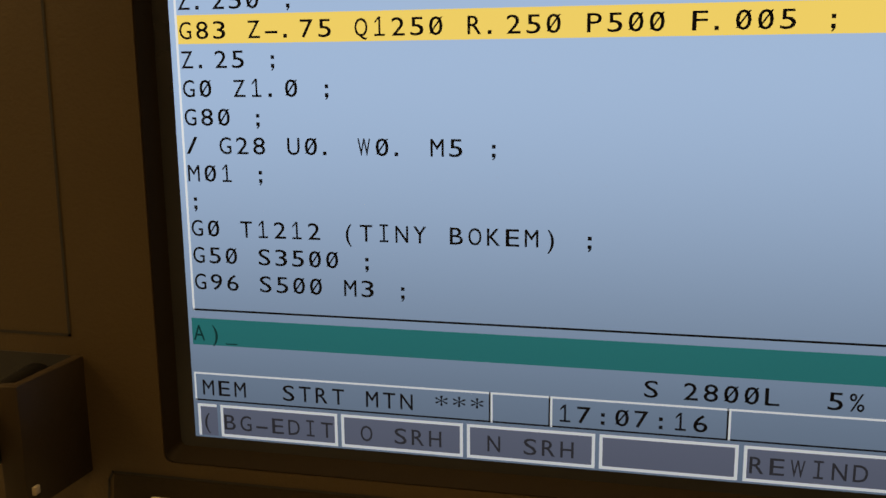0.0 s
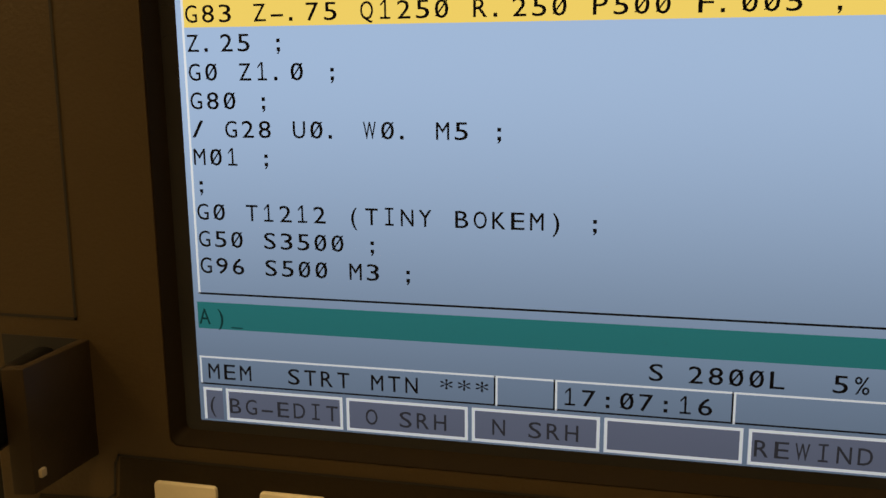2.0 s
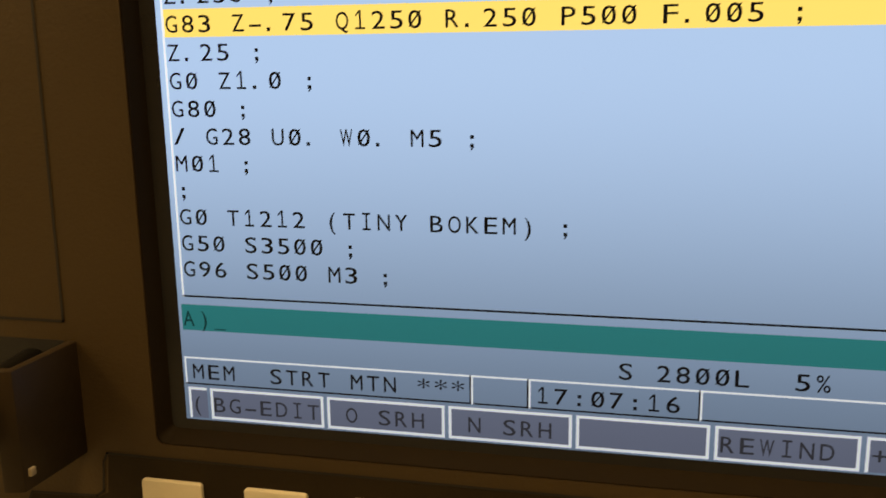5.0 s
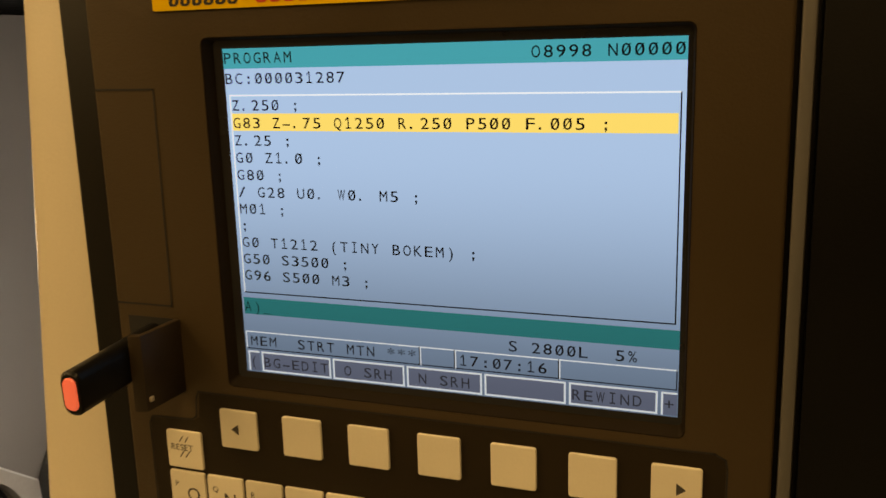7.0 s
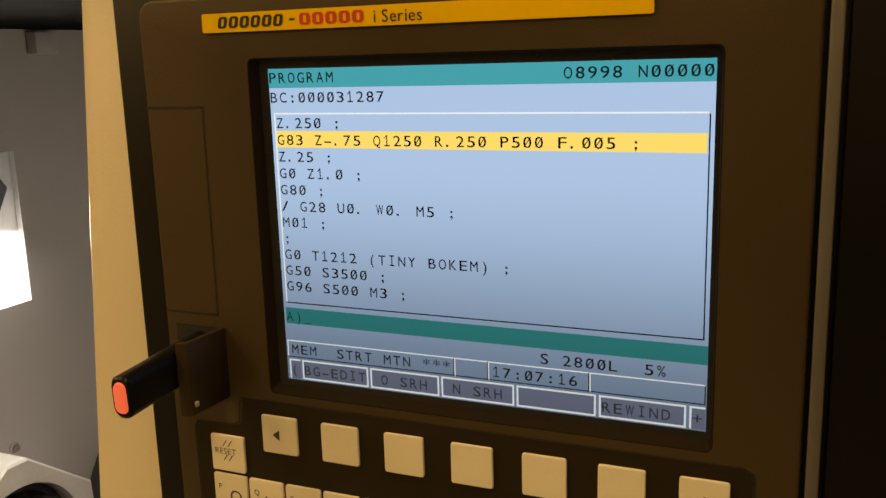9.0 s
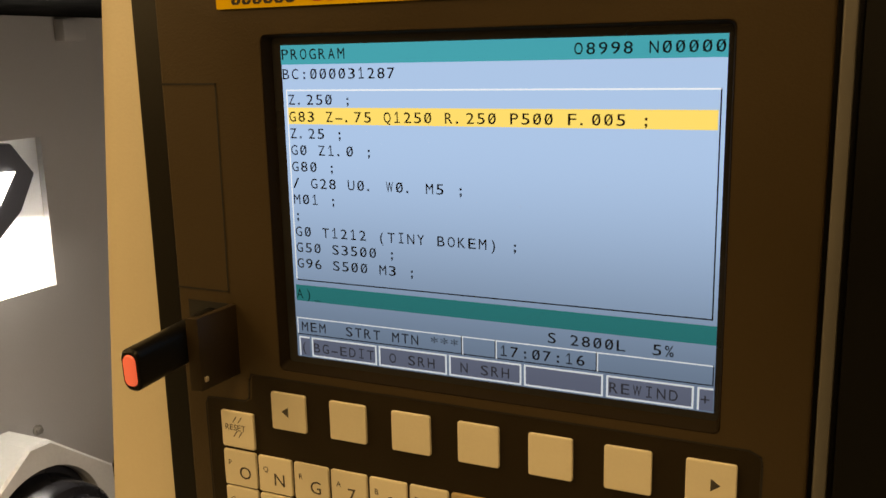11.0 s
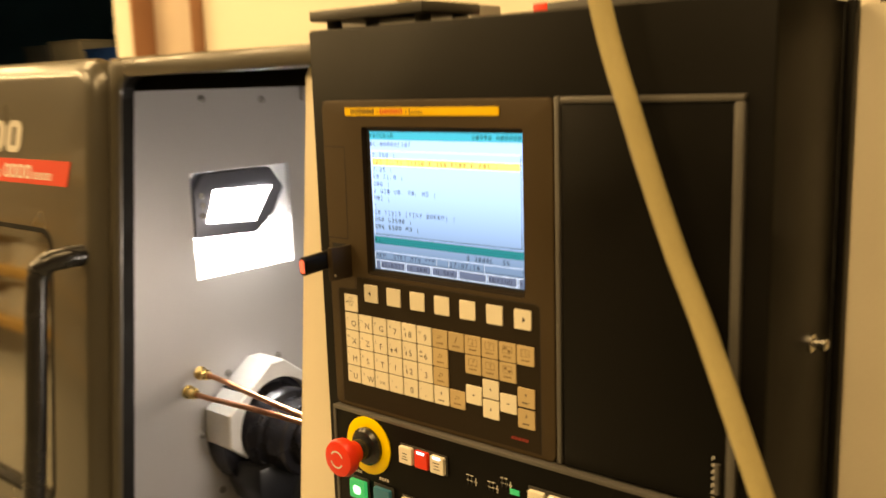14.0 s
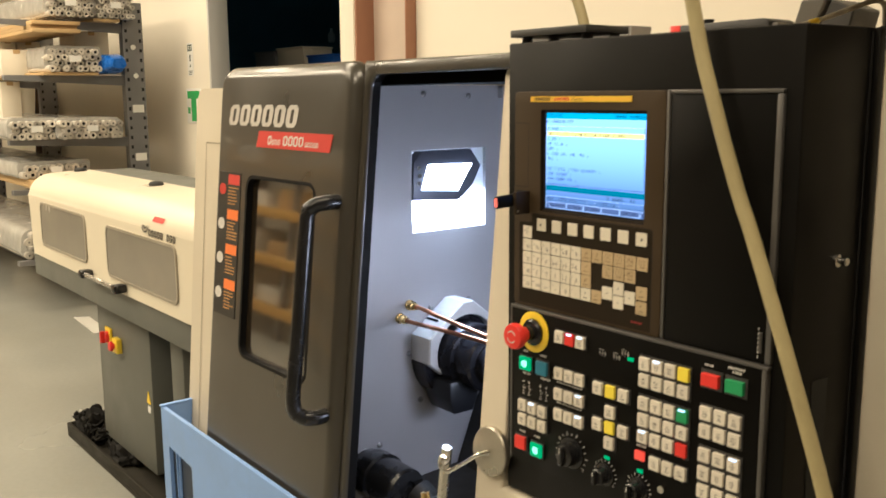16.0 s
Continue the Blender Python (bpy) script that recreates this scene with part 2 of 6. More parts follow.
def turned(bm, profile, centre, axis, seg=32):
    """Solid of revolution. profile: (distance along axis, radius)."""
    q = Vector(axis).to_track_quat("Z", "Y").to_matrix()
    c = Vector(centre)
    rings = []
    for d, r in profile:
        rings.append([bm.verts.new(c + q @ Vector((r * math.cos(2 * math.pi * k / seg), r * math.sin(2 * math.pi * k / seg), d))) for k in range(seg)])
    fs = []
    for r0, r1 in zip(rings, rings[1:]):
        for k in range(seg):
            j = (k + 1) % seg
            fs.append(bm.faces.new((r0[k], r0[j], r1[j], r1[k])))
    fs.append(bm.faces.new(rings[0]))
    fs.append(bm.faces.new(rings[-1]))
    bmesh.ops.recalc_face_normals(bm, faces=fs)
    return bm


def smooth_line(points, n=8):
    """Points along a curve through the given ones."""
    p = [Vector(q) for q in points]
    p = [2 * p[0] - p[1]] + p + [2 * p[-1] - p[-2]]
    out = []
    for i in range(1, len(p) - 2):
        for k in range(n):
            t = k / n
            a, b, c, d = p[i - 1], p[i], p[i + 1], p[i + 2]
            out.append(0.5 * (2 * b + (c - a) * t + (2 * a - 5 * b + 4 * c - d) * t * t + (3 * b - a - 3 * c + d) * t ** 3))
    out.append(p[-2])
    return out


def tube(bm, points, r, seg=12, n=8):
    line = smooth_line(points, n)
    up = Vector((0.13, 0.31, 0.94))
    rings = []
    for i, p in enumerate(line):
        d = (line[min(i + 1, len(line) - 1)] - line[max(i - 1, 0)]).normalized()
        s = d.cross(up).normalized()
        u = s.cross(d)
        rings.append([bm.verts.new(p + r * (math.cos(2 * math.pi * k / seg) * s + math.sin(2 * math.pi * k / seg) * u)) for k in range(seg)])
    fs = []
    for r0, r1 in zip(rings, rings[1:]):
        for k in range(seg):
            j = (k + 1) % seg
            fs.append(bm.faces.new((r0[k], r0[j], r1[j], r1[k])))
    fs += [bm.faces.new(rings[0]), bm.faces.new(rings[-1])]
    bmesh.ops.recalc_face_normals(bm, faces=fs)
    return bm


def soften(ob, angle=35):
    me = ob.data
    for p in me.polygons:
        p.use_smooth = True
    bm = bmesh.new()
    bm.from_mesh(me)
    lim = radians(angle)
    for e in bm.edges:
        if len(e.link_faces) == 2 and e.calc_face_angle(0) > lim:
            e.smooth = False
    bm.to_mesh(me)
    bm.free()
    return ob


def mesh_of(name, bm, material):
    me = bpy.data.meshes.new(name)
    bm.to_mesh(me)
    bm.free()
    me.materials.append(material)
    return me


def hang(ob, parent):
    ob.parent = parent
    ob.matrix_parent_inverse = parent_world(parent).inverted()
    return ob


def parent_world(ob):
    m = ob.matrix_basis.copy()
    while ob.parent:
        m = ob.parent.matrix_basis @ ob.matrix_parent_inverse @ m if not ob.parent.parent else parent_world(ob.parent) @ ob.matrix_parent_inverse @ m
        break
    return m


def part(name, bm, material, parent, label="", smooth=True):
    ob = new(name, mesh_of(name, bm, material))
    if smooth:
        soften(ob)
    hang(ob, parent)
    return tagged(ob, label)


def same_part(name, mesh, offset, parent, label=""):
    """A further piece on a mesh that is shared."""
    ob = new(name, mesh)
    ob.location = offset
    hang(ob, parent)
    return tagged(ob, label)


def thing(name, base, label, category, group="", kind=""):
    ob = new(name)
    ob.location = base
    ob.empty_display_size = 0.05
    return tagged(ob, label, category, group, kind)


def solid(name, bm, material, label, category, group="", kind="", smooth=True):
    ob = new(name, mesh_of(name, bm, material))
    if smooth:
        soften(ob)
    return tagged(ob, label, category, group, kind)


def lean(bm):
    """The lathe's front leans: it comes forward towards the floor."""
    for v in bm.verts:
        v.co.y += 0.083 * (v.co.z - 1.69)
    return bm


def lean_door(bm):
    """The sliding door leans a little more than the body behind it."""
    for v in bm.verts:
        v.co.y += 0.10 * (v.co.z - 1.69)
    return bm


def front_y(z, at=0.058):
    return at + 0.083 * (z - 1.69)


GLYPHS = {}


def glyph(ch):
    if ch not in GLYPHS:
        cu = bpy.data.curves.new("glyph", "FONT")
        cu.body = ch
        cu.resolution_u = 3
        ob = bpy.data.objects.new("glyph", cu)
        me = ob.to_mesh()
        vs = [(v.co.x, v.co.y) for v in me.vertices]
        fs = [tuple(p.vertices) for p in me.polygons]
        ob.to_mesh_clear()
        bpy.data.objects.remove(ob)
        bpy.data.curves.remove(cu)
        GLYPHS[ch] = (vs, fs)
    return GLYPHS[ch]


CAP = 0.73


def write(bm, text, x, z, y, height, cell=None, width=0.74, slash=False):
    """Letters facing -y, with the baseline at z and the left at x. cell: pitch of evenly spaced letters, each fitted to its cell."""
    k = height / CAP
    for i, ch in enumerate(text):
        if ch == " ":
            if not cell:
                x += 0.3 * k
            continue
        if cell and ch in "1I;.,:":
            cx, w2 = x + cell * (i + 0.5), height * 0.055
            if ch == "1":
                qs = [((-w2, 0), (w2, 0), (w2, height), (-w2, height)), ((-cell * 0.28, 0), (cell * 0.28, 0), (cell * 0.28, 2 * w2), (-cell * 0.28, 2 * w2)),
                      ((-cell * 0.26, height * 0.76), (-cell * 0.26, height * 0.65), (-w2, height * 0.86), (-w2, height))]
            elif ch == "I":
                qs = [((-w2, 0), (w2, 0), (w2, height), (-w2, height))] + [((-cell * 0.24, q), (cell * 0.24, q), (cell * 0.24, q + 2 * w2), (-cell * 0.24, q + 2 * w2)) for q in (0, height - 2 * w2)]
            else:
                r, dx = height * 0.10, -cell * 0.22 if ch in ".," else 0
                qs = [((dx - r, 0), (dx + r, 0), (dx + r, 2 * r), (dx - r, 2 * r))]
                if ch in ",;":
                    qs.append(((dx - r, -0.15 * height), (dx - r * 0.1, -0.15 * height), (dx + r, 0), (dx, 0)))
                if ch in ";:":
                    qs.append(((-r, 0.46 * height), (r, 0.46 * height), (r, 0.46 * height + 2 * r), (-r, 0.46 * height + 2 * r)))
            for q in qs:
                bm.faces.new([bm.verts.new((cx + a, y, z + b)) for a, b in q])
            continue
        vs, fs = glyph(ch)
        if not vs:
            continue
        lo, hi = min(v[0] for v in vs), max(v[0] for v in vs)
        if cell:
            narrow = ch in "()-_|"
            w = hi - lo
            sx = min(k, cell * width / w) if narrow else cell * width / w
            if ch in "-_":
                sx = cell * width / w
            x0 = x + cell * i + (cell * 0.12 if ch in ".," else (cell - sx * w) / 2) - sx * lo
        else:
            sx, x0 = k, x - k * lo
        for n_, strike in enumerate((-0.007, 0.007)):
            made = [bm.verts.new((x0 + sx * a + strike * height, y - 0.00002 * n_, z + k * b)) for a, b in vs]
            for fc in fs:
                try:
                    bm.faces.new([made[j] for j in fc])
                except ValueError:
                    pass
        if slash and ch == "0":
            cx, t = x + cell * (i + 0.5), height * 0.055
            dx, dz = cell * 0.30, height * 0.42
            q = [(cx - dx - t, z + height / 2 - dz), (cx - dx + t, z + height / 2 - dz), (cx + dx + t, z + height / 2 + dz), (cx + dx - t, z + height / 2 + dz)]
            bm.faces.new([bm.verts.new((a, y - 0.00002, b)) for a, b in q])
        if not cell:
            x += k * (hi - lo) + 0.11 * k
    return x

# ---- the workshop ----
bm = bm_new()
box(bm, -13, 5, -7.5, 6.5, -0.12, 0.0)
floor = solid("floor", bm, FLOORMAT, "glossy grey-beige epoxy workshop floor", "floor", kind="structure", smooth=False)

WALL_Y = 2.0
DX0, DX1, DH = -5.71, -3.79, 3.0
bm = bm_new()
box(bm, -13, DX0, WALL_Y, WALL_Y + 0.15, 0, 4.2)
box(bm, DX1, 5, WALL_Y, WALL_Y + 0.15, 0, 4.2)
box(bm, DX0, DX1, WALL_Y, WALL_Y + 0.15, DH, 4.2)
solid("wall_north", bm, WALLPAINT, "cream painted workshop wall with a tall dark opening", "wall", kind="structure", smooth=False)
# Unseen closing walls; south and east are darkened in colour as if unlit.
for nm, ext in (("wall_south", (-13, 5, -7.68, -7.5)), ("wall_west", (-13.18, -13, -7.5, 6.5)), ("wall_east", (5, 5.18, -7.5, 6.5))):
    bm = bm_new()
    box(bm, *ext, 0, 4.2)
    solid(nm, bm, WALLPAINT if nm == "wall_west" else DIMWALL, "plain workshop wall added to close the room", "wall", kind="structure", smooth=False)
bm = bm_new()
box(bm, -13, 5, -7.5, 6.5, 4.2, 4.35)
solid("ceiling", bm, CEILPAINT, "pale workshop ceiling", "ceiling", kind="structure", smooth=False)

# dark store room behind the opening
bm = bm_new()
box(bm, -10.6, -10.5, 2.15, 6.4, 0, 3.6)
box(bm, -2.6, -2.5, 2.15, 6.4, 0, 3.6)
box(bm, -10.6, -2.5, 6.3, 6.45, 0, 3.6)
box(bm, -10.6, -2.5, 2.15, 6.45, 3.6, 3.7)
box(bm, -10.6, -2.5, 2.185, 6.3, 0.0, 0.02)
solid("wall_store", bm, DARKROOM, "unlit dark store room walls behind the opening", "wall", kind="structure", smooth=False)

bm = bm_new()
box(bm, DX0 - 0.02, DX0 + 0.008, WALL_Y - 0.008, WALL_Y + 0.152, 0, DH, 0.003)
solid("trim_left", bm, surface("pale_grey_trim_paint", (0.52, 0.52, 0.51), 0.5, vary=0.05, scale=2), "pale grey painted jamb of the opening", "trim", kind="structure")
bm = bm_new()
box(bm, DX1 - 0.012, DX1 + 0.14, WALL_Y - 0.02, WALL_Y - 0.003, 0, DH + 0.2, 0.004)
solid("trim_right", bm, WALLPAINT, "cream painted jamb board beside the opening", "trim", kind="structure")

column = thing("steel_column", (-3.23, WALL_Y - 0.05, 0), "red-oxide painted steel column set in the wall", "column")
bm = bm_new()
box(bm, -3.4195, -3.0545, WALL_Y - 0.030, WALL_Y - 0.004, 0, 4.19, 0.003)
part("web", bm, surface("pale_primer", (0.56, 0.46, 0.38), 0.6, vary=0.1, scale=3), column, "paler worn web")
bm = bm_new()
box(bm, -3.436, -3.420, WALL_Y - 0.15, WALL_Y - 0.004, 0, 4.19, 0.003)
part("flange", bm, COLUMNRED, column)
bm = bm_new()
box(bm, -3.054, -3.043, WALL_Y - 0.075, WALL_Y - 0.004, 0, 4.19, 0.003)
part("flange", bm, COLUMNRED, column)

# ---- the lathe ----
lathe = thing("cnc_lathe", (-0.4, 0.6, 0), "beige and dark grey CNC lathe with its door slid open", "lathe")


def leaning_plate(outline, y0, y1):
    b = bm_new()
    prism(b, outline, y0, y1)
    return lean(b)


# beige body: left end, right post beside the chamber, right end, apron, back and top
bm = bm_new()
prism(bm, [(-1.55, 0.1), (-0.87, 0.1), (-0.87, 1.62), (-0.89, 1.655), (-1.51, 1.655), (-1.535, 1.645), (-1.55, 1.62)], 0.068, 0.16)
lean(bm)
part("left_body", bm, BEIGE, lathe)
bm = bm_new()
prism(bm, [(-1.53, 0.1), (-0.90, 0.1), (-0.90, 1.66), (-1.53, 1.66)], 0.17, 1.35)
part("headstock_cover", bm, BEIGE, lathe)
bm = bm_new()
pts = [(-0.188, 0.12), (0.455, 0.12), (0.455, 0.905), (-0.103, 0.905), (-0.101, 1.69), (-0.144, 1.69), (-0.162, 1.683), (-0.170, 1.665)]
prism(bm, pts, 0.058, 0.15)
bmesh.ops.bevel(bm, geom=[e for e in bm.edges if abs(e.verts[0].co.y - 0.058) < 1e-5 and abs(e.verts[1].co.y - 0.058) < 1e-5], offset=0.008, segments=3, profile=0.5, affect="EDGES")
lean(bm)
part("front_post", bm, BEIGE, lathe)
bm = bm_new()
box(bm, 0.466, 1.0, 0.187, 1.35, 0.1, 1.714, 0.008)
part("right_body", bm, BEIGE, lathe)
bm = bm_new()
box(bm, -0.02, 0.459, 0.2, 1.35, 1.66, 1.715, 0.004)
box(bm, -0.85, -0.025, 0.72, 1.35, 1.66, 1.70, 0.004)
part("roof", bm, BEIGE, lathe)
bm = bm_new()
prism(bm, [(-1.25, 0.1), (-0.162, 0.1), (-0.162, 0.5), (-1.25, 0.5)], 0.08, 0.16)
lean(bm)
part("apron", bm, BEIGE, lathe)
bm = bm_new()
box(bm, -1.5, 0.98, 0.1, 1.3, 0.0, 0.1)
part("plinth", bm, BLACKRUBBER, lathe)

# chamber
REC = dict(y0=0.306, y1=0.556, z0=1.277, z1=1.491)
WX = -0.80
bm = bm_new()
b2 = [(REC["y0"], REC["z0"]), (REC["y1"], REC["z0"]), (REC["y1"], REC["z1"]), (REC["y0"], REC["z1"])]
o2 = [(0.085, 0.40), (1.05, 0.40), (1.05, 1.656), (0.18, 1.656)]
rings = [[bm.verts.new((x, a, b)) for a, b in p] for p, x in ((o2, WX - 0.01), (o2, WX), (b2, WX), (b2, WX - 0.01))]
for ra, rb in ((0, 1), (1, 2), (2, 3), (3, 0)):
    for i in range(4):
        j = (i + 1) % 4
        bm.faces.new((rings[ra][i], rings[ra][j], rings[rb][j], rings[rb][i]))
bmesh.ops.recalc_face_normals(bm, faces=bm.faces[:])
chamber = part("chamber_wall", bm, STEELPAINT, lathe, "grey painted steel spindle-side wall", smooth=False)
bm = bm_new()
box(bm, -0.86, 0.45, 1.05, 1.06, 0.4, 1.70)
part("chamber_back", bm, STEELPAINT, lathe, smooth=False)
bm = bm_new()
box(bm, 0.30, 0.31, 0.17, 1.05, 0.4, 1.66)
part("chamber_end", bm, STEELPAINT, lathe, smooth=False)
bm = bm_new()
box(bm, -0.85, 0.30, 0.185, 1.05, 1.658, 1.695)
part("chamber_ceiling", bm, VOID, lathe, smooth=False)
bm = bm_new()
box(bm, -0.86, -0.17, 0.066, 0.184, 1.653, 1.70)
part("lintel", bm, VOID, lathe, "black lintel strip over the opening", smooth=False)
bm = bm_new()
prism(bm, [(0.13, 0.42), (1.04, 0.42), (1.04, 1.25), (0.72, 1.12), (0.63, 0.98), (0.52, 0.785), (0.45, 0.615), (0.13, 0.60)], -0.798, 0.29, axis="x")
part("way_cover", bm, BLACKRUBBER, lathe, "black sloping way cover", smooth=False)
bm = bm_new()
prism(bm, [(-0.865, 0.40), (-0.803, 0.40), (-0.803, 1.69), (-0.865, 1.69)], 0.12, 0.178)
lean(bm)
part("door_seal", bm, GASKET, lathe, smooth=False)

bm = bm_new()
box(bm, WX + 0.0005, WX + 0.020, 0.600, 0.640, 1.622, 1.6525, 0.002)
part("stop_block", bm, STEELPAINT, lathe, "small painted stop block")

# door: a leaning slab with rounded edges
bm = bm_new()
WIN = (-1.088, -0.735, 0.955, 1.43)
win = rounded(WIN[1] - WIN[0], WIN[3] - WIN[2], 0.035, 5, (WIN[0] + WIN[1]) / 2, (WIN[2] + WIN[3]) / 2)
out = rounded(0.68, 1.347, 0.056, 5, -0.94, 1.0335)
plate_with_hole(bm, out, win, 0.012, 0.055)
es = [e for e in bm.edges if abs(e.verts[0].co.y - 0.012) < 1e-5 and abs(e.verts[1].co.y - 0.012) < 1e-5 and len(e.link_faces) == 2
      and e.calc_face_angle(0) > 1.0 and not all(WIN[0] - 0.001 < v_.co.x < WIN[1] + 0.001 and WIN[2] - 0.001 < v_.co.z < WIN[3] + 0.001 for v_ in e.verts)]
bmesh.ops.bevel(bm, geom=es, offset=0.031, segments=8, profile=0.5, affect="EDGES")
lean_door(bm)
door = part("sliding_door", bm, DOORGREY, lathe, "dark grey leaning sliding door")
bm = bm_new()
g_in = rounded(WIN[1] - WIN[0] - 0.016, WIN[3] - WIN[2] - 0.014, 0.028, 5, (WIN[0] + WIN[1]) / 2, (WIN[2] + WIN[3]) / 2)
g_out = rounded(WIN[1] - WIN[0] + 0.003, WIN[3] - WIN[2] + 0.003, 0.036, 5, (WIN[0] + WIN[1]) / 2, (WIN[2] + WIN[3]) / 2)
plate_with_hole(bm, g_out, g_in, 0.011, 0.035)
lean_door(bm)
part("gasket", bm, GASKET, door, "matt black window gasket")
bm = bm_new()
prism(bm, g_in, 0.027, 0.035)
lean_door(bm)
part("window_pane", bm, GLASSDARK, door, "dark reflecting safety glass", smooth=False)
# Black plate added behind the glass so the window stays dark.
bm = bm_new()
prism(bm, g_out, 0.0555, 0.057)
lean_door(bm)
part("dark_backing", bm, HOLE, door, smooth=False)
bm = bm_new()
hy = lambda z: 0.012 + 0.10 * (z - 1.69)
hz0, hz1, hx, hb = 0.912, 1.398, -0.64, -0.662
tube(bm, [(hx, hy(hz1) + 0.002, hz1), (hx, hy(hz1) - 0.03, hz1), (hx - 0.012, hy(hz1) - 0.056, hz1 - 0.008), (hb, hy(hz1) - 0.068, hz1 - 0.045), (hb, hy(1.14) - 0.068, 1.14),
          (hb, hy(hz0) - 0.068, hz0 + 0.045), (hx - 0.012, hy(hz0) - 0.056, hz0 + 0.008), (hx, hy(hz0) - 0.03, hz0), (hx, hy(hz0) + 0.002, hz0)], 0.0175, 14, 6)
part("door_handle", bm, BLACKGLOSS, door, "black C-shaped grab handle")

# top rail running from the door over the opening, with a rounded inner corner
bm = bm_new()
rail = [(-0.603, 1.705), (-0.10, 1.705), (-0.10, 1.676), (-0.545, 1.676)]
for k in range(7):
    a = radians(90 + 90 * k / 6)
    rail.append((-0.545 + 0.034 * math.cos(a), 1.642 + 0.034 * math.sin(a)))
rail += [(-0.579, 0.36), (-0.603, 0.36)]
prism(bm, rail, 0.036, 0.047)
es = [e for e in bm.edges if abs(e.verts[0].co.y - 0.036) < 1e-5 and abs(e.verts[1].co.y - 0.036) < 1e-5]
bmesh.ops.bevel(bm, geom=es, offset=0.009, segments=3, profile=0.5, affect="EDGES")
lean_door(bm)
part("top_rail", bm, DOORGREY, lathe, "dark grey rail over the door opening")
bm = bm_new()
prism(bm, rail, 0.0474, 0.068)
lean_door(bm)
part("rail_seal", bm, GASKET, lathe, "matt black seal behind the rail", smooth=False)

# ---- operator cabinet ----
panel = thing("operator_panel", (0.18, 0.1, 0.9), "black operator cabinet with screen, keyboard and switches, mounted on the lathe", "control panel")
bm = bm_new()
box(bm, -0.0955, 0.462, 0.0008, 0.184, 0.911, 1.717, 0.004, 2)
cab = part("cabinet", bm, CABINET, panel, "matt black sheet-metal box")
bm = bm_new()
box(bm, 0.4625, 0.4705, 0.170, 0.1862, 0.915, 1.717, 0.001)
part("rear_flange", bm, CABINET, panel)
PF = -0.005
# MDI unit
BZ = (-0.0728, 0.2500, 1.2645, 1.635)
out = rounded(BZ[1] - BZ[0], BZ[3] - BZ[2], 0.008, 3, (BZ[0] + BZ[1]) / 2, (BZ[2] + BZ[3]) / 2)
SX0, SX1, SZ1, SZ0 = 0.0, 0.2112, 1.6, 1.4416
inn = rounded(0.2238, 0.1716, 0.003, 3, 0.1030, 1.5196)
back = rounded(0.2180, 0.1650, 0.002, 3, 0.1040, 1.5210)
bm = bm_new()
plate_with_hole(bm, out, inn, PF, 0.0007)
rim = [e for e in bm.edges if all(abs(v_.co.y - PF) < 1e-6 and not (BZ[0] + 0.02 < v_.co.x < BZ[1] - 0.02 and BZ[2] + 0.1 < v_.co.z < BZ[3] - 0.015) for v_ in e.verts) and len(e.link_faces) == 2 and e.calc_face_angle(0) > 1.0]
bmesh.ops.bevel(bm, geom=rim, offset=0.0016, segments=3, profile=0.5, affect="EDGES")
bezel = part("bezel", bm, BEZEL, panel, "dark grey plastic screen and keyboard bezel")
# Chamfer of the bezel; its shade is put into the darker colour.
bm = bm_new()
plate_with_hole(bm, rounded(0.2236, 0.1714, 0.003, 3, 0.1030, 1.5196), rounded(0.2228, 0.1706, 0.003, 3, 0.1030, 1.5196), PF + 0.0003, 0.0007, back)
part("screen_frame", bm, surface("shaded_frame", (0.014, 0.0095, 0.0050), 0.6, spec=0.08, vary=0.1, scale=9, grain=900), panel, "sloping frame round the screen, darkened for shade")
bm = bm_new()
box(bm, SX0 - 0.0070, SX1 + 0.0030, 0.0, 0.006, SZ0 - 0.0055, SZ1 + 0.0050)
SCREENBODY = surface("screen_black", (0.01, 0.01, 0.012), 0.3)
screen = part("screen", bm, SCREENBODY, panel, "lit colour display showing a turning program", smooth=False)

# screen picture: lit fields in millimetres from the top left of the display


def lit(name, colour, strength, fall=0.0):
    """A lit field of the display; viewing-angle dimming painted in, darker downwards."""
    m, nt, b = nodes_of(name)
    nn, l = nt.nodes, nt.links
    co = nn.new("ShaderNodeTexCoord")
    sep = nn.new("ShaderNodeSeparateXYZ")
    l.new(co.outputs["Object"], sep.inputs[0])
    r = nn.new("ShaderNodeMapRange")
    r.interpolation_type = "SMOOTHSTEP"
    r.inputs[1].default_value, r.inputs[2].default_value = SZ0 - 0.01, SZ0 + 0.12
    r.inputs[3].default_value, r.inputs[4].default_value = strength * (1 - fall), strength
    l.new(sep.outputs["Z"], r.inputs[0])
    b.inputs["Base Color"].default_value = (0.002, 0.002, 0.003, 1)
    b.inputs["Roughness"].default_value = 0.28
    b.inputs["Specular IOR Level"].default_value = 0.03
    b.inputs["Emission Color"].default_value = (*colour, 1)
    l.new(r.outputs[0], b.inputs["Emission Strength"])
    return m


def field(bm, x0, x1, d0, d1, lift):
    y = -0.0004 - 0.00025 * lift
    q = [(x0, d1), (x1, d1), (x1, d0), (x0, d0)]
    f = bm.faces.new([bm.verts.new((SX0 + a / 1000, y, SZ1 - d / 1000)) for a, d in q])
    return f


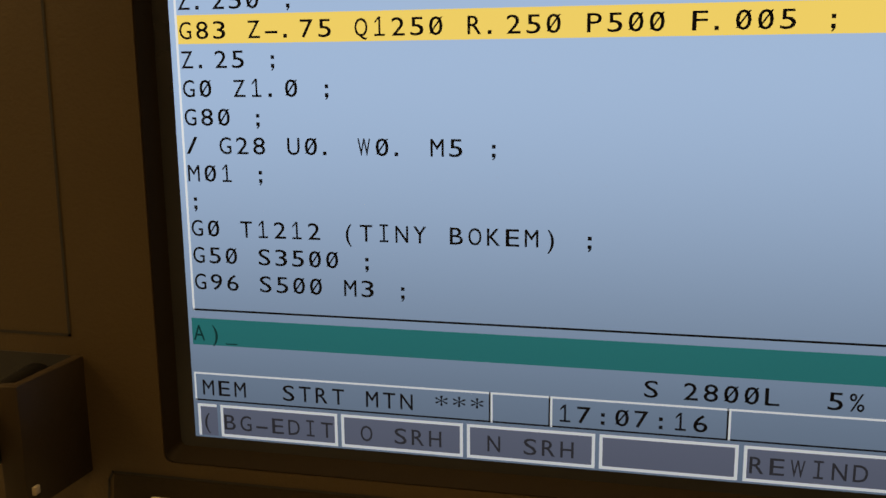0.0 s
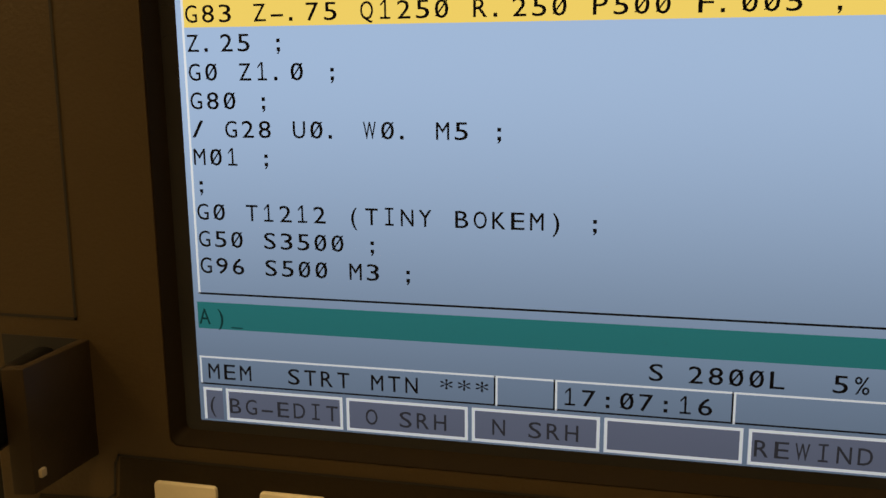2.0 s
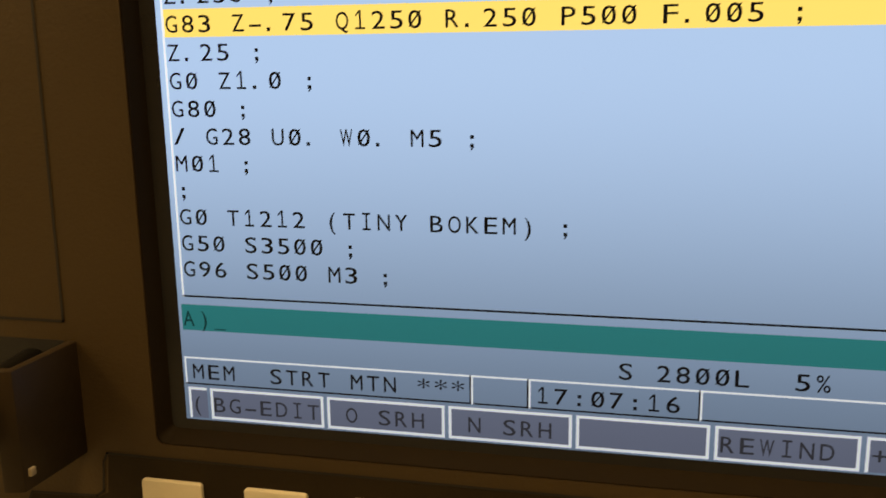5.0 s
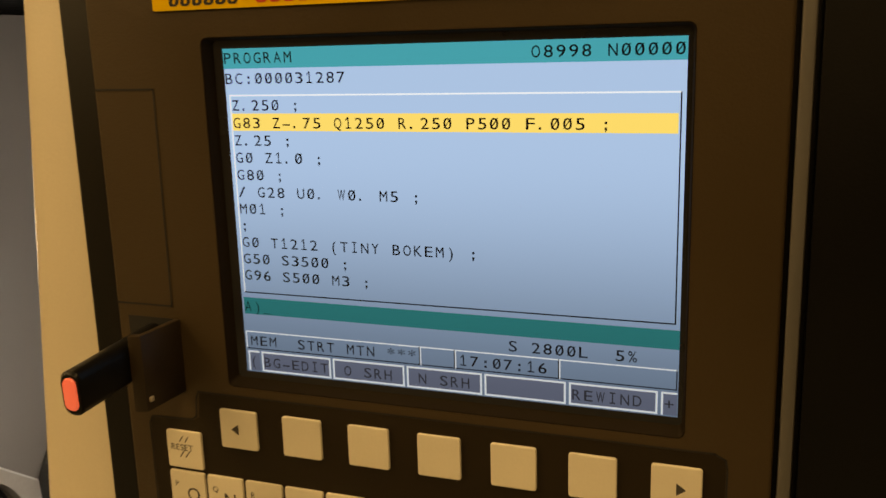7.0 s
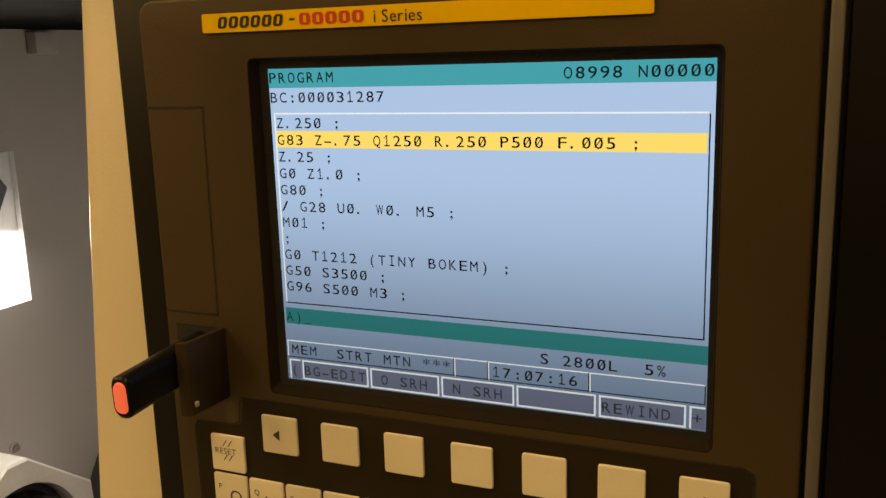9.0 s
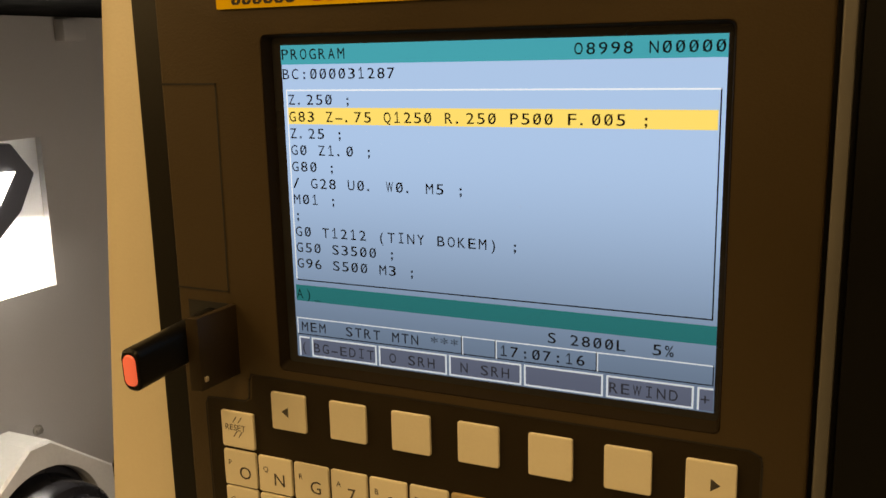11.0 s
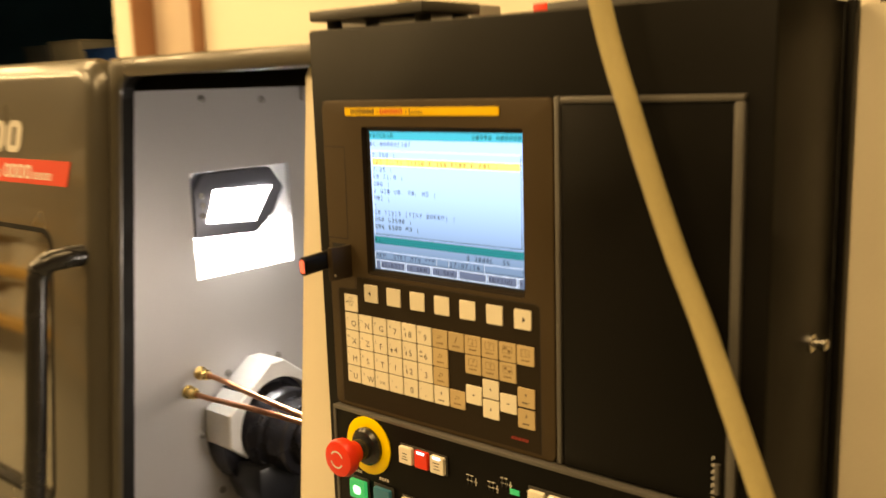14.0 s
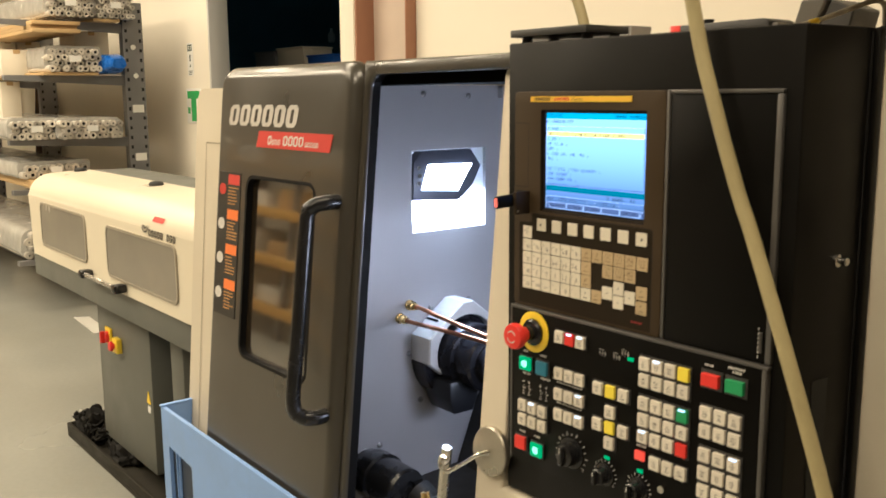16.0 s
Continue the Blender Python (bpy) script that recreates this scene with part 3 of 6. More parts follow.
L_BODY = lit("lit_blue_white", (0.350, 0.615, 1.19), 1.36, 0.74)
L_HEAD = lit("lit_teal", (0.018, 0.44, 0.70), 1.2, 0.0)
L_GREEN = lit("lit_green_bar", (0.004, 0.27, 0.37), 1.2, 0.45)
L_YELLOW = lit("lit_yellow", (0.95, 0.81, 0.26), 1.35, 0.0)
L_EDGE = lit("lit_white_line", (0.72, 0.92, 1.3), 1.45, 0.35)
L_KEY = lit("lit_grey_field", (0.31, 0.44, 0.86), 1.2, 0.72)
INKPALE = lit("lit_pale_ink", (0.07, 0.085, 0.14), 1.0, 0.6)
INK = surface("display_ink", (0.004, 0.006, 0.016), 0.4, vary=0.0, bump=0, spec=0.15)

bm = bm_new()
field(bm, 0, 211.2, 0, 158.4, 0)
part("lit_background", bm, L_BODY, screen, smooth=False)
bm = bm_new()
field(bm, 0, 211.2, 0, 9.2, 1)
part("title_bar", bm, L_HEAD, screen, smooth=False)
bm = bm_new()
field(bm, 2, 208.4, 29.9, 38.0, 1)
part("highlight_bar", bm, L_YELLOW, screen, smooth=False)
bm = bm_new()
field(bm, 1.2, 211.2, 119.8, 128.2, 1)
part("entry_bar", bm, L_GREEN, screen, smooth=False)


def frame_lines(name, x0, x1, d0, d1, w, top=True, left=True, right=False, bottom=False, mat=None):
    b = bm_new()
    if top:
        field(b, x0, x1, d0, d0 + w, 2)
    if left:
        field(b, x0, x0 + w, d0, d1, 2)
    if right:
        field(b, x1 - w, x1, d0, d1, 2)
    if bottom:
        field(b, x0, x1, d1 - w, d1, 2)
    return part(name, b, mat or L_EDGE, screen, smooth=False)


frame_lines("list_edge", 2.0, 209.6, 21.2, 117.3, 0.7)
frame_lines("list_edge", 2.0, 209.6, 21.2, 117.3, 0.6, False, False, True, True, INK)
for x0, x1 in ((1.0, 94.2), (94.2, 111.4), (111.4, 160.0), (160.0, 210.8)):
    frame_lines("status_box", x0, x1, 137.0, 146.2, 0.6)
    frame_lines("status_box", x0, x1, 137.0, 146.2, 0.5, False, False, True, True, INK)
for x0, x1 in ((1.6, 8.0), (9.2, 47.4), (48.6, 86.0), (87.2, 124.2), (125.4, 163.0), (164.4, 202.8), (204.2, 210.9)):
    b = bm_new()
    field(b, x0, x1, 147.2, 157.6, 1)
    part("soft_key_field", b, L_KEY, screen, smooth=False)
    frame_lines("soft_key_frame", x0, x1, 147.2, 157.6, 0.9, True, True, x1 - x0 > 10, x1 - x0 > 10)

CW, CH = 5.28, 5.2
ROWS_TEXT = ["Z.250 ;", "G83 Z-.75 Q1250 R.250 P500 F.005 ;", "Z.25 ;", "G0 Z1.0 ;", "G80 ;", "/ G28 U0. W0. M5 ;", "M01 ;", ";",
             "G0 T1212 (TINY BOKEM) ;", "G50 S3500 ;", "G96 S500 M3 ;"]


def screen_text(text, x, centre, name="text_line", h=CH, ink=None):
    b = bm_new()
    write(b, text, SX0 + x / 1000, SZ1 - (centre + h / 2) / 1000, -0.0013, h / 1000, CW / 1000, 0.70, True)
    return part(name, b, ink or INK, screen, smooth=False)


for i, row in enumerate(ROWS_TEXT):
    screen_text(row, 2.7, 25.9 + 8.2 * i)
screen_text("PROGRAM", 0.2, 4.2)
screen_text("O8998", 147.8, 4.5)
screen_text("N00000", 179.5, 4.5)
screen_text("BC:000031287", 0.2, 13.6)
screen_text("A)_", 1.2, 124.0, ink=lit("lit_dark_teal_ink", (0.004, 0.07, 0.09), 1.0, 0.5))
screen_text("MEM  STRT MTN ***", 3.2, 141.5)
screen_text("17:07:16", 113.0, 141.6)
screen_text("S 2800L  5%", 136.5, 132.6)
for tx, x in (("(", 2.2), ("BG-EDIT", 9.8), ("O SRH", 54.0), ("N SRH", 92.6), ("REWIND", 165.2), ("+", 205.0)):
    screen_text(tx, x, 152.4, ink=INKPALE)

# ---- operator panel details ----
# name plate: plain shapes in place of the maker's name
plate = bm_new()
prism(plate, rounded(0.2195, 0.0090, 0.0008, 2, 0.0772, 1.6225), PF - 0.0012, PF + 0.001)
nameplate = part("name_plate", plate, YELLOW, bezel, "yellow name plate strip")


def slanted(bm, x, z, w, h, y, skew=0.2, hole=0.0):
    """A slanted block, with an opening where the letter that it stands for has one."""
    def q(x0, x1, z0, z1):
        return [(x0 + skew * (z0 - z), z0), (x1 + skew * (z0 - z), z0), (x1 + skew * (z1 - z), z1), (x0 + skew * (z1 - z), z1)]
    if not hole:
        bm.faces.new([bm.verts.new((a, y, b)) for a, b in q(x, x + w, z, z + h)])
        return
    t, c = w * hole, min(w, h) * 0.2
    tz = h * 0.19

    def sk(pts):
        return [bm.verts.new((x + a + skew * b, y, z + b)) for a, b in pts]
    o = sk([(c, 0), (w - c, 0), (w, c), (w, h - c), (w - c, h), (c, h), (0, h - c), (0, c)])
    k = c * 0.3
    n_ = sk([(t + k, tz), (w - t - k, tz), (w - t, tz + k), (w - t, h - tz - k), (w - t - k, h - tz), (t + k, h - tz), (t, h - tz - k), (t, tz + k)])
    for i in range(8):
        j = (i + 1) % 8
        bm.faces.new((o[i], o[j], n_[j], n_[i]))


def block_word(count, x0, x1, z, h, y, material, parent, skew=0.2, holes=True, dz=0.0):
    """A made-up row of slanted blocks for a word that is not lettered."""
    b = bm_new()
    p = (x1 - x0) / count
    for i in range(count):
        slanted(b, x0 + p * i, z + dz * i / max(count - 1, 1), p * 0.84, h, y, skew, 0.36 if holes else 0)
    return part("word_block", b, material, parent, smooth=False)


block_word(6, -0.0235, 0.0145, 1.6198, 0.0055, PF - 0.0014, BADGEBLACK, nameplate)
bmq = bm_new()
slanted(bmq, 0.0175, 1.6222, 0.003, 0.0009, PF - 0.0014, 0)
part("dash", bmq, BADGEBLACK, nameplate, smooth=False)
block_word(5, 0.023, 0.058, 1.6198, 0.0055, PF - 0.0014, REDPRINT, nameplate, 0.0)
bmq = bm_new()
write(bmq, "i Series", 0.062, 1.6195, PF - 0.0014, 0.0058)
part("lettering", bmq, BADGEBLACK, nameplate, smooth=False)

# card slot cover, groove lines and memory-card holder


def groove(bm, pts, w=0.0009, y=PF - 0.0003):
    for (xa, za), (xb, zb) in zip(pts, pts[1:]):
        d = Vector((xb - xa, zb - za)).normalized() * w / 2
        nx, nz = -d.y, d.x
        bm.faces.new([bm.verts.new(p) for p in ((xa + nx - d.x, y, za + nz - d.y), (xa - nx - d.x, y, za - nz - d.y), (xb - nx + d.x, y, zb - nz + d.y), (xb + nx + d.x, y, zb + nz + d.y))])


bmq = bm_new()
groove(bmq, [(-0.0722, 1.582), (-0.0375, 1.582), (-0.0385, 1.4738), (-0.0722, 1.4738)])
part("cover_joint", bmq, HOLE, bezel, smooth=False)
bmq = bm_new()
field_line = [(-0.0590, 1.270), (-0.0594, 1.4085), (-0.0572, 1.4125), (-0.0325, 1.4135), (-0.0298, 1.4155), (-0.0288, 1.4260), (-0.0272, 1.4292), (0.2272, 1.4292), (0.2318, 1.4268), (0.2325, 1.4230), (0.2325, 1.270)]
groove(bmq, field_line, 0.0008)
part("key_field_joint", bmq, HOLE, bezel, smooth=False)
bmq = bm_new()
prism(bmq, [(-0.0584, 1.2700), (0.2319, 1.2700), (0.2319, 1.4262), (0.2270, 1.4286), (-0.0268, 1.4286), (-0.0282, 1.4150), (-0.032, 1.4130), (-0.0584, 1.4118)], PF - 0.0002, PF + 0.001)
part("key_field", bmq, KEYFIELD, bezel, smooth=False)
# open flap of the card slot with its recess
# Flat black sheet in place of the shade in the slot's recess.
bmq = bm_new()
box(bmq, -0.0660, -0.0390, PF - 0.0003, PF + 0.0002, 1.4285, 1.4672)
part("slot_recess", bmq, HOLE, bezel, smooth=False)
bmq = bm_new()
prism(bmq, [(-0.0345, PF + 0.0005), (-0.0360, -0.0345), (-0.0425, -0.0360), (-0.0427, -0.0325), (-0.0390, -0.0312), (-0.0382, PF + 0.0005)], 1.4285, 1.4672, axis="z")
bmesh.ops.bevel(bmq, geom=bmq.edges[:], offset=0.0006, segments=2, profile=0.5, affect="EDGES")
part("slot_flap", bmq, surface("flap_plastic", (0.028, 0.0185, 0.010), 0.45, vary=0.12, scale=30, spec=0.25), bezel, "open hinged flap of the card slot")
bmq = bm_new()
box(bmq, -0.0366, -0.0348, -0.0325, -0.0300, 1.4330, 1.4356, 0.0003)
part("catch", bmq, surface("pale_catch", (0.35, 0.3, 0.22), 0.4), bezel)

# keys
KW, KH = 0.0214, 0.0208


def key_mesh(w, h, mat):
    b = bm_new()
    prism(b, rounded(w, h, 0.0012, 3), -0.0013, 0.0003)
    es = [e for e in b.edges if abs(e.verts[0].co.y + 0.0013) < 1e-6 and abs(e.verts[1].co.y + 0.0013) < 1e-6]
    bmesh.ops.bevel(b, geom=es, offset=0.0005, segments=2, profile=0.5, affect="EDGES")
    return mesh_of("key", b, mat)


KEY_W, KEY_T = key_mesh(KW, KH, KEYWHITE), key_mesh(KW, KH, KEYTAN)
KY = -0.0054


def legend_on(key, draw, ink=LEGEND):
    b = bm_new()
    draw(b)
    return part("legend", b, ink, key, smooth=False)


def bar(b, x, z, w, h, y=KY - 0.0014):
    b.faces.new([b.verts.new(p) for p in ((x, y, z), (x + w, y, z), (x + w, y, z + h), (x, y, z + h))])


def arrow(b, cx, cz, s, turn, y=KY - 0.0014, stem=True):
    c, sn = math.cos(radians(turn)), math.sin(radians(turn))
    polys = [[(s, 0), (0, s * 0.7), (0, -s * 0.7)]]
    if stem:
        polys.append([(0, s * 0.22), (-s, s * 0.22), (-s, -s * 0.22), (0, -s * 0.22)])
    for p in polys:
        b.faces.new([b.verts.new((cx + a * c - d * sn, y, cz + a * sn + d * c)) for a, d in p])


for i in range(7):
    x = -0.0147 + 0.03602 * i
    k = same_part("soft_key", KEY_W, (x + KW / 2, KY, 1.4115), panel)
    if i in (0, 6):
        legend_on(k, lambda b: arrow(b, x + KW / 2, 1.4115, 0.0042, 0 if i else 180, stem=False))

C0, CP = -0.0487, 0.02301
RZ = (1.3736, 1.3517, 1.3299, 1.3080)
MAIN = [["PO", "QN", "RG", "A7", "B8", "D9"], ["CX", "YZ", "LF", "[4", "]5", "@6"], ["IM", "KS", "JT", ",1", "#2", "=3"], ["HU", "VW", "EE", "+-", "*0", "/."]]


def cx_of(c):
    return C0 + CP * c + KW / 2


def draw_pair(b, small, big, x, z):
    write(b, small, x - 0.0075, z + 0.0015, KY - 0.0014, 0.0032)
    write(b, big, x - 0.0005, z - 0.0055, KY - 0.0014, 0.0075)
    if big in "2845":
        bar(b, x - 0.0058, z - 0.0056, 0.0017, 0.0042)
        bar(b, x - 0.0054, z - 0.0016, 0.0009, 0.0012)
    if big in "46":
        bar(b, x - 0.0072, z - 0.0035, 0.0045, 0.0014)


for r in range(4):
    for c in range(6):
        k = same_part("key", KEY_W, (cx_of(c), KY, RZ[r]), panel)
        sm, bg = MAIN[r][c]
        if (r, c) == (3, 2):
            legend_on(k, lambda b: (write(b, "E", cx_of(c) - 0.0075, RZ[r] + 0.0015, KY - 0.0014, 0.0032), write(b, "EOB", cx_of(c) - 0.003, RZ[r] - 0.004, KY - 0.0014, 0.0035)))
        else:
            legend_on(k, lambda b: draw_pair(b, sm, bg, cx_of(c), RZ[r]))
k = same_part("key", KEY_W, (cx_of(0), KY, 1.3963), panel)


def reset_legend(b):
    write(b, "RESET", cx_of(0) - 0.0080, 1.3959, KY - 0.0014, 0.0036)
    for dx in (-0.0012, 0.0022):
        for z0 in (1.3921, 1.4004):
            b.faces.new([b.verts.new((cx_of(0) + dx + p, KY - 0.0014, q)) for p, q in ((-0.002, z0), (-0.0013, z0), (0.0012, z0 + 0.0036), (0.0005, z0 + 0.0036))])


legend_on(k, reset_legend)


def tan_legend(b, x, z, kind):
    """Small boxed sign over a line of tiny unreadable print."""
    y = KY - 0.0014
    if kind in ("box", "book", "grid", "ask"):
        marks = [(x - 0.006, z - 0.001, 0.012, 0.0005), (x - 0.006, z + 0.0065, 0.012, 0.0005), (x - 0.006, z - 0.001, 0.0005, 0.008), (x + 0.0055, z - 0.001, 0.0005, 0.008)]
        if kind == "box":
            marks += [(x - 0.0025, z + 0.002, 0.005, 0.0006), (x - 0.0003, z + 0.0005, 0.0006, 0.0045)]
        elif kind == "book":
            marks += [(x - 0.0003, z - 0.001, 0.0006, 0.008), (x - 0.004, z + 0.001, 0.0005, 0.004), (x + 0.0035, z + 0.001, 0.0005, 0.004)]
        elif kind == "grid":
            marks += [(x - 0.0045, z + 0.0035, 0.004, 0.002), (x + 0.001, z + 0.0005, 0.0035, 0.002), (x - 0.006, z + 0.0028, 0.012, 0.0004)]
        else:
            marks += [(x - 0.0012, z + 0.0045, 0.0026, 0.0006), (x + 0.001, z + 0.0028, 0.0006, 0.0022), (x - 0.0003, z + 0.0018, 0.0006, 0.0014), (x - 0.0003, z + 0.0002, 0.0007, 0.0007)]
        for q in marks:
            bar(b, *q)
    elif kind == "turn":
        for q in ((x - 0.002, z + 0.0035, 0.004, 0.0007), (x + 0.002, z + 0.001, 0.0007, 0.0032), (x - 0.002, z + 0.0008, 0.003, 0.0007)):
            bar(b, *q)
        arrow(b, x - 0.002, z + 0.001, 0.0018, 180, stem=False)
    else:
        b.faces.new([b.verts.new((x + p, y, z + q)) for p, q in ((-0.002, -0.001), (-0.0008, -0.001), (0.0025, 0.006), (0.0012, 0.006))])
    for j in range(5):
        bar(b, x - 0.005 + 0.0021 * j, z - 0.0058, 0.0015, 0.0018)


TAN = [(6, RZ[0], "turn"), (7, RZ[0], "slash"), (8, RZ[0], "box"), (9, RZ[0], "ask"), (10, RZ[0], "grid"), (11, RZ[0], "book"), (6, RZ[1], "turn"), (6, RZ[2], "turn"),
       (7, RZ[3], "turn"), (8, 1.3517, "ask"), (9, 1.3517, "ask"), (10, 1.3517, "grid")]
for c, z, kind in TAN:
    k = same_part("key", KEY_T, (cx_of(c), KY, z), panel, "tan key")
    legend_on(k, lambda b: tan_legend(b, cx_of(c), z, kind), LEGENDTAN)
for c, z, turn, m in ((8, 1.3178, 180, KEY_W), (9, 1.3285, 90, KEY_W), (9, 1.3062, 270, KEY_W), (10, 1.3174, 0, KEY_W), (11, 1.3283, 90, KEY_T), (11, 1.3052, 270, KEY_T), (6, RZ[3], 90, KEY_W)):
    k = same_part("key", m, (cx_of(c), KY, z), panel)
    legend_on(k, lambda b: (arrow(b, cx_of(c), z + (0.003 if c in (6, 11) else 0), 0.002, turn), [bar(b, cx_of(c) - 0.0045 + 0.0022 * j, z - 0.0062, 0.0016, 0.0017) for j in range(4 if c in (6, 11) else 0)]))
bmq = bm_new()
for j in range(5):
    bar(bmq, 0.195 + 0.0045 * j, 1.2795, 0.0036, 0.0034, PF - 0.0006)
part("maker_mark", bmq, surface("dark_red_print", (0.22, 0.02, 0.015), 0.5), bezel, smooth=False)

# blank door at the side, trim frame, lower switch panel
bmq = bm_new()
box(bmq, 0.2595, 0.4298, -0.0045, 0.0010, 1.2660, 1.6290, 0.001)
part("side_door", bmq, PANELBLACK, panel, "blank matt black side door")
bmq = bm_new()
box(bmq, 0.2592, 0.4390, -0.0072, 0.0010, 1.6297, 1.6355, 0.0015)
box(bmq, 0.4302, 0.4390, -0.0072, 0.0010, 1.2660, 1.6292, 0.0015)
box(bmq, 0.2521, 0.2574, -0.0060, 0.0010, 1.2660, 1.6355, 0.001)
part("trim_frame", bmq, TRIM, panel, "grey aluminium edge trim")
bmq = bm_new()
box(bmq, -0.0745, 0.4390, -0.0118, 0.0010, 1.2590, 1.2640, 0.0012)
box(bmq, 0.4300, 0.4370, -0.0118, 0.0010, 0.978, 1.2588, 0.002)
box(bmq, -0.0745, -0.0700, -0.0116, 0.0010, 0.978, 1.2588, 0.001)
part("trim_frame", bmq, TRIM, panel)
bmq = bm_new()
box(bmq, -0.0698, 0.4298, -0.0105, 0.0010, 0.978, 1.2588, 0.0008)
board = part("switch_board", bmq, PANELBLACK, panel, "black switch board")
bmq = bm_new()
for zc in (1.2885, 1.30):
    cyl(bmq, (0.4225, -0.0068, zc - 0.0085), (0.4225, -0.0068, zc + 0.0085), 0.0028, 10)
part("hinge", bmq, TRIM, panel)
BY = -0.0106

bmq = bm_new()
turned(bmq, [(0.0, 0.0361), (0.0016, 0.0361), (0.0019, 0.0355), (0.0019, 0.0235), (0.0, 0.0235)], (-0.0145, BY, 1.2235), (0, -1, 0), 40)
part("warning_ring", bmq, YELLOWPLASTIC, panel, "yellow emergency stop ring")
bmq = bm_new()
turned(bmq, [(0.0, 0.0235), (0.006, 0.0235), (0.010, 0.020), (0.0105, 0.0135), (0.024, 0.0125)], (-0.0145, BY, 1.2235), (0, -1, 0), 32)
part("stop_collar", bmq, BLACKGLOSS, panel)
bmq = bm_new()
turned(bmq, [(0.022, 0.012), (0.024, 0.0135), (0.034, 0.015), (0.038, 0.0215), (0.047, 0.0232), (0.052, 0.021), (0.0535, 0.014), (0.0538, 0.003)], (-0.0145, BY, 1.2235), (0, -1, 0), 36)
stop = part("stop_button", bmq, REDPLASTIC, panel, "red mushroom emergency stop button")
bmq = bm_new()
for a0 in (20, 200):
    pts = []
    for kk in range(9):
        a = radians(a0 + 130 * kk / 8)
        pts.append((math.cos(a), math.sin(a)))
    for (c1, s1), (c2, s2) in zip(pts, pts[1:]):
        bmq.faces.new([bmq.verts.new((-0.0145 + r_ * c_, BY - 0.0540, 1.2235 + r_ * s_)) for r_, c_, s_ in ((0.0088, c1, s1), (0.0108, c1, s1), (0.0108, c2, s2), (0.0088, c2, s2))])
part("turn_arrows", bmq, LEGENDWHITE, stop, smooth=False)

# square push buttons


def button_mesh(w, h, mat, d=0.0055):
    b = bm_new()
    prism(b, rounded(w, h, 0.0015, 2), -d, 0.0)
    es = [e for e in b.edges if abs(e.verts[0].co.y + d) < 1e-6 and abs(e.verts[1].co.y + d) < 1e-6]
    bmesh.ops.bevel(b, geom=es, offset=0.001, segments=2, profile=0.5, affect="EDGES")
    return mesh_of("button", b, mat)


BTN = surface("ivory_button", (0.72, 0.67, 0.57), 0.42, vary=0.05, scale=40, per_object=0.06)
BM = {"w": button_mesh(0.0195, 0.0205, BTN), "y": button_mesh(0.0195, 0.0205, surface("lemon_button", (0.92, 0.76, 0.04), 0.4, vary=0.05, scale=40)), "g": button_mesh(0.0195, 0.0205, GREENPLASTIC),
      "r": button_mesh(0.0195, 0.0205, REDPLASTIC), "B": button_mesh(0.0265, 0.0235, BLUEPLASTIC), "G": button_mesh(0.0265, 0.0235, LEDGREEN), "R": button_mesh(0.0265, 0.0235, REDPLASTIC),
      "P": button_mesh(0.029, 0.019, REDPLASTIC, 0.007), "Q": button_mesh(0.029, 0.019, GREENPLASTIC, 0.007)}
FRAME_MESH = {}


def backing(x0, x1, z0, z1):
    b = bm_new()
    box(b, x0, x1, BY - 0.0018, BY, z0, z1, 0.0008)
    part("button_frame", b, DARKGREY, panel)


def button(kind, x, z, lit_led=False, mark=True):
    ob = same_part("button", BM[kind], (x, BY - 0.0012, z), panel, {"y": "yellow button", "g": "green button", "r": "red button", "G": "lit green button", "R": "red button", "B": "blue button"}.get(kind, ""))
    if kind == "G":
        b = bm_new()
        yy = BY - 0.0012 - 0.0057
        b.faces.new([b.verts.new((x + a_, yy, z + c_)) for a_, c_ in rounded(0.013, 0.0115, 0.004, 4)])
        part("lit_core", b, LEDGREENCORE, ob, "brighter lit centre", smooth=False)
    if kind == "w" and mark:
        b = bm_new()
        yy = BY - 0.0012 - 0.0057
        rr = random.random
        for j in range(3):
            w = 0.004 + 0.006 * rr()
            bar(b, x - w / 2, z - 0.0055 + 0.0036 * j + 0.001 * rr(), w, 0.0011, yy)
        part("print", b, LEGEND, ob, smooth=False)
    if lit_led:
        b = bm_new()
        box(b, x - 0.006, x + 0.006, BY - 0.0068, BY - 0.0012 - 0.0040, z + 0.0068, z + 0.0100, 0.0004)
        part("indicator", b, LEDWHITE, ob)
    return ob


def group(kinds, x0, z0, px, pz, leds=()):
    rows = len(kinds)
    cols = len(kinds[0])
    backing(x0 - px / 2, x0 + px * (cols - 0.5), z0 - pz * (rows - 0.5), z0 + pz / 2)
    for r in range(rows):
        for c in range(cols):
            if kinds[r][c] != " ":
                button(kinds[r][c], x0 + px * c, z0 - pz * r, (r, c) in leds)


group(["wrw"], 0.050, 1.228, 0.024, 0.024, {(0, 1), (0, 2)})
group(["www"], 0.050, 1.164, 0.0235, 0.024)
group(["www"], 0.050, 1.128, 0.0235, 0.024, {(0, 2)})
group(["www"], 0.050, 1.092, 0.0235, 0.024, {(0, 2)})
group(["www", "www"], -0.039, 1.0855, 0.0247, 0.0262, {(0, 1)})
group(["wyw"], 0.138, 1.161, 0.0266, 0.026)
for kk, x, z in (("w", 0.1645, 1.127), ("w", 0.138, 1.1005), ("y", 0.1645, 1.101), ("w", 0.192, 1.1015), ("w", 0.1645, 1.075)):
    backing(x - 0.0128, x + 0.0128, z - 0.0128, z + 0.0128)
    button(kk, x, z)
group(["wwwy", "wwww"], 0.232, 1.2228, 0.0243, 0.0265, {(0, 1)})
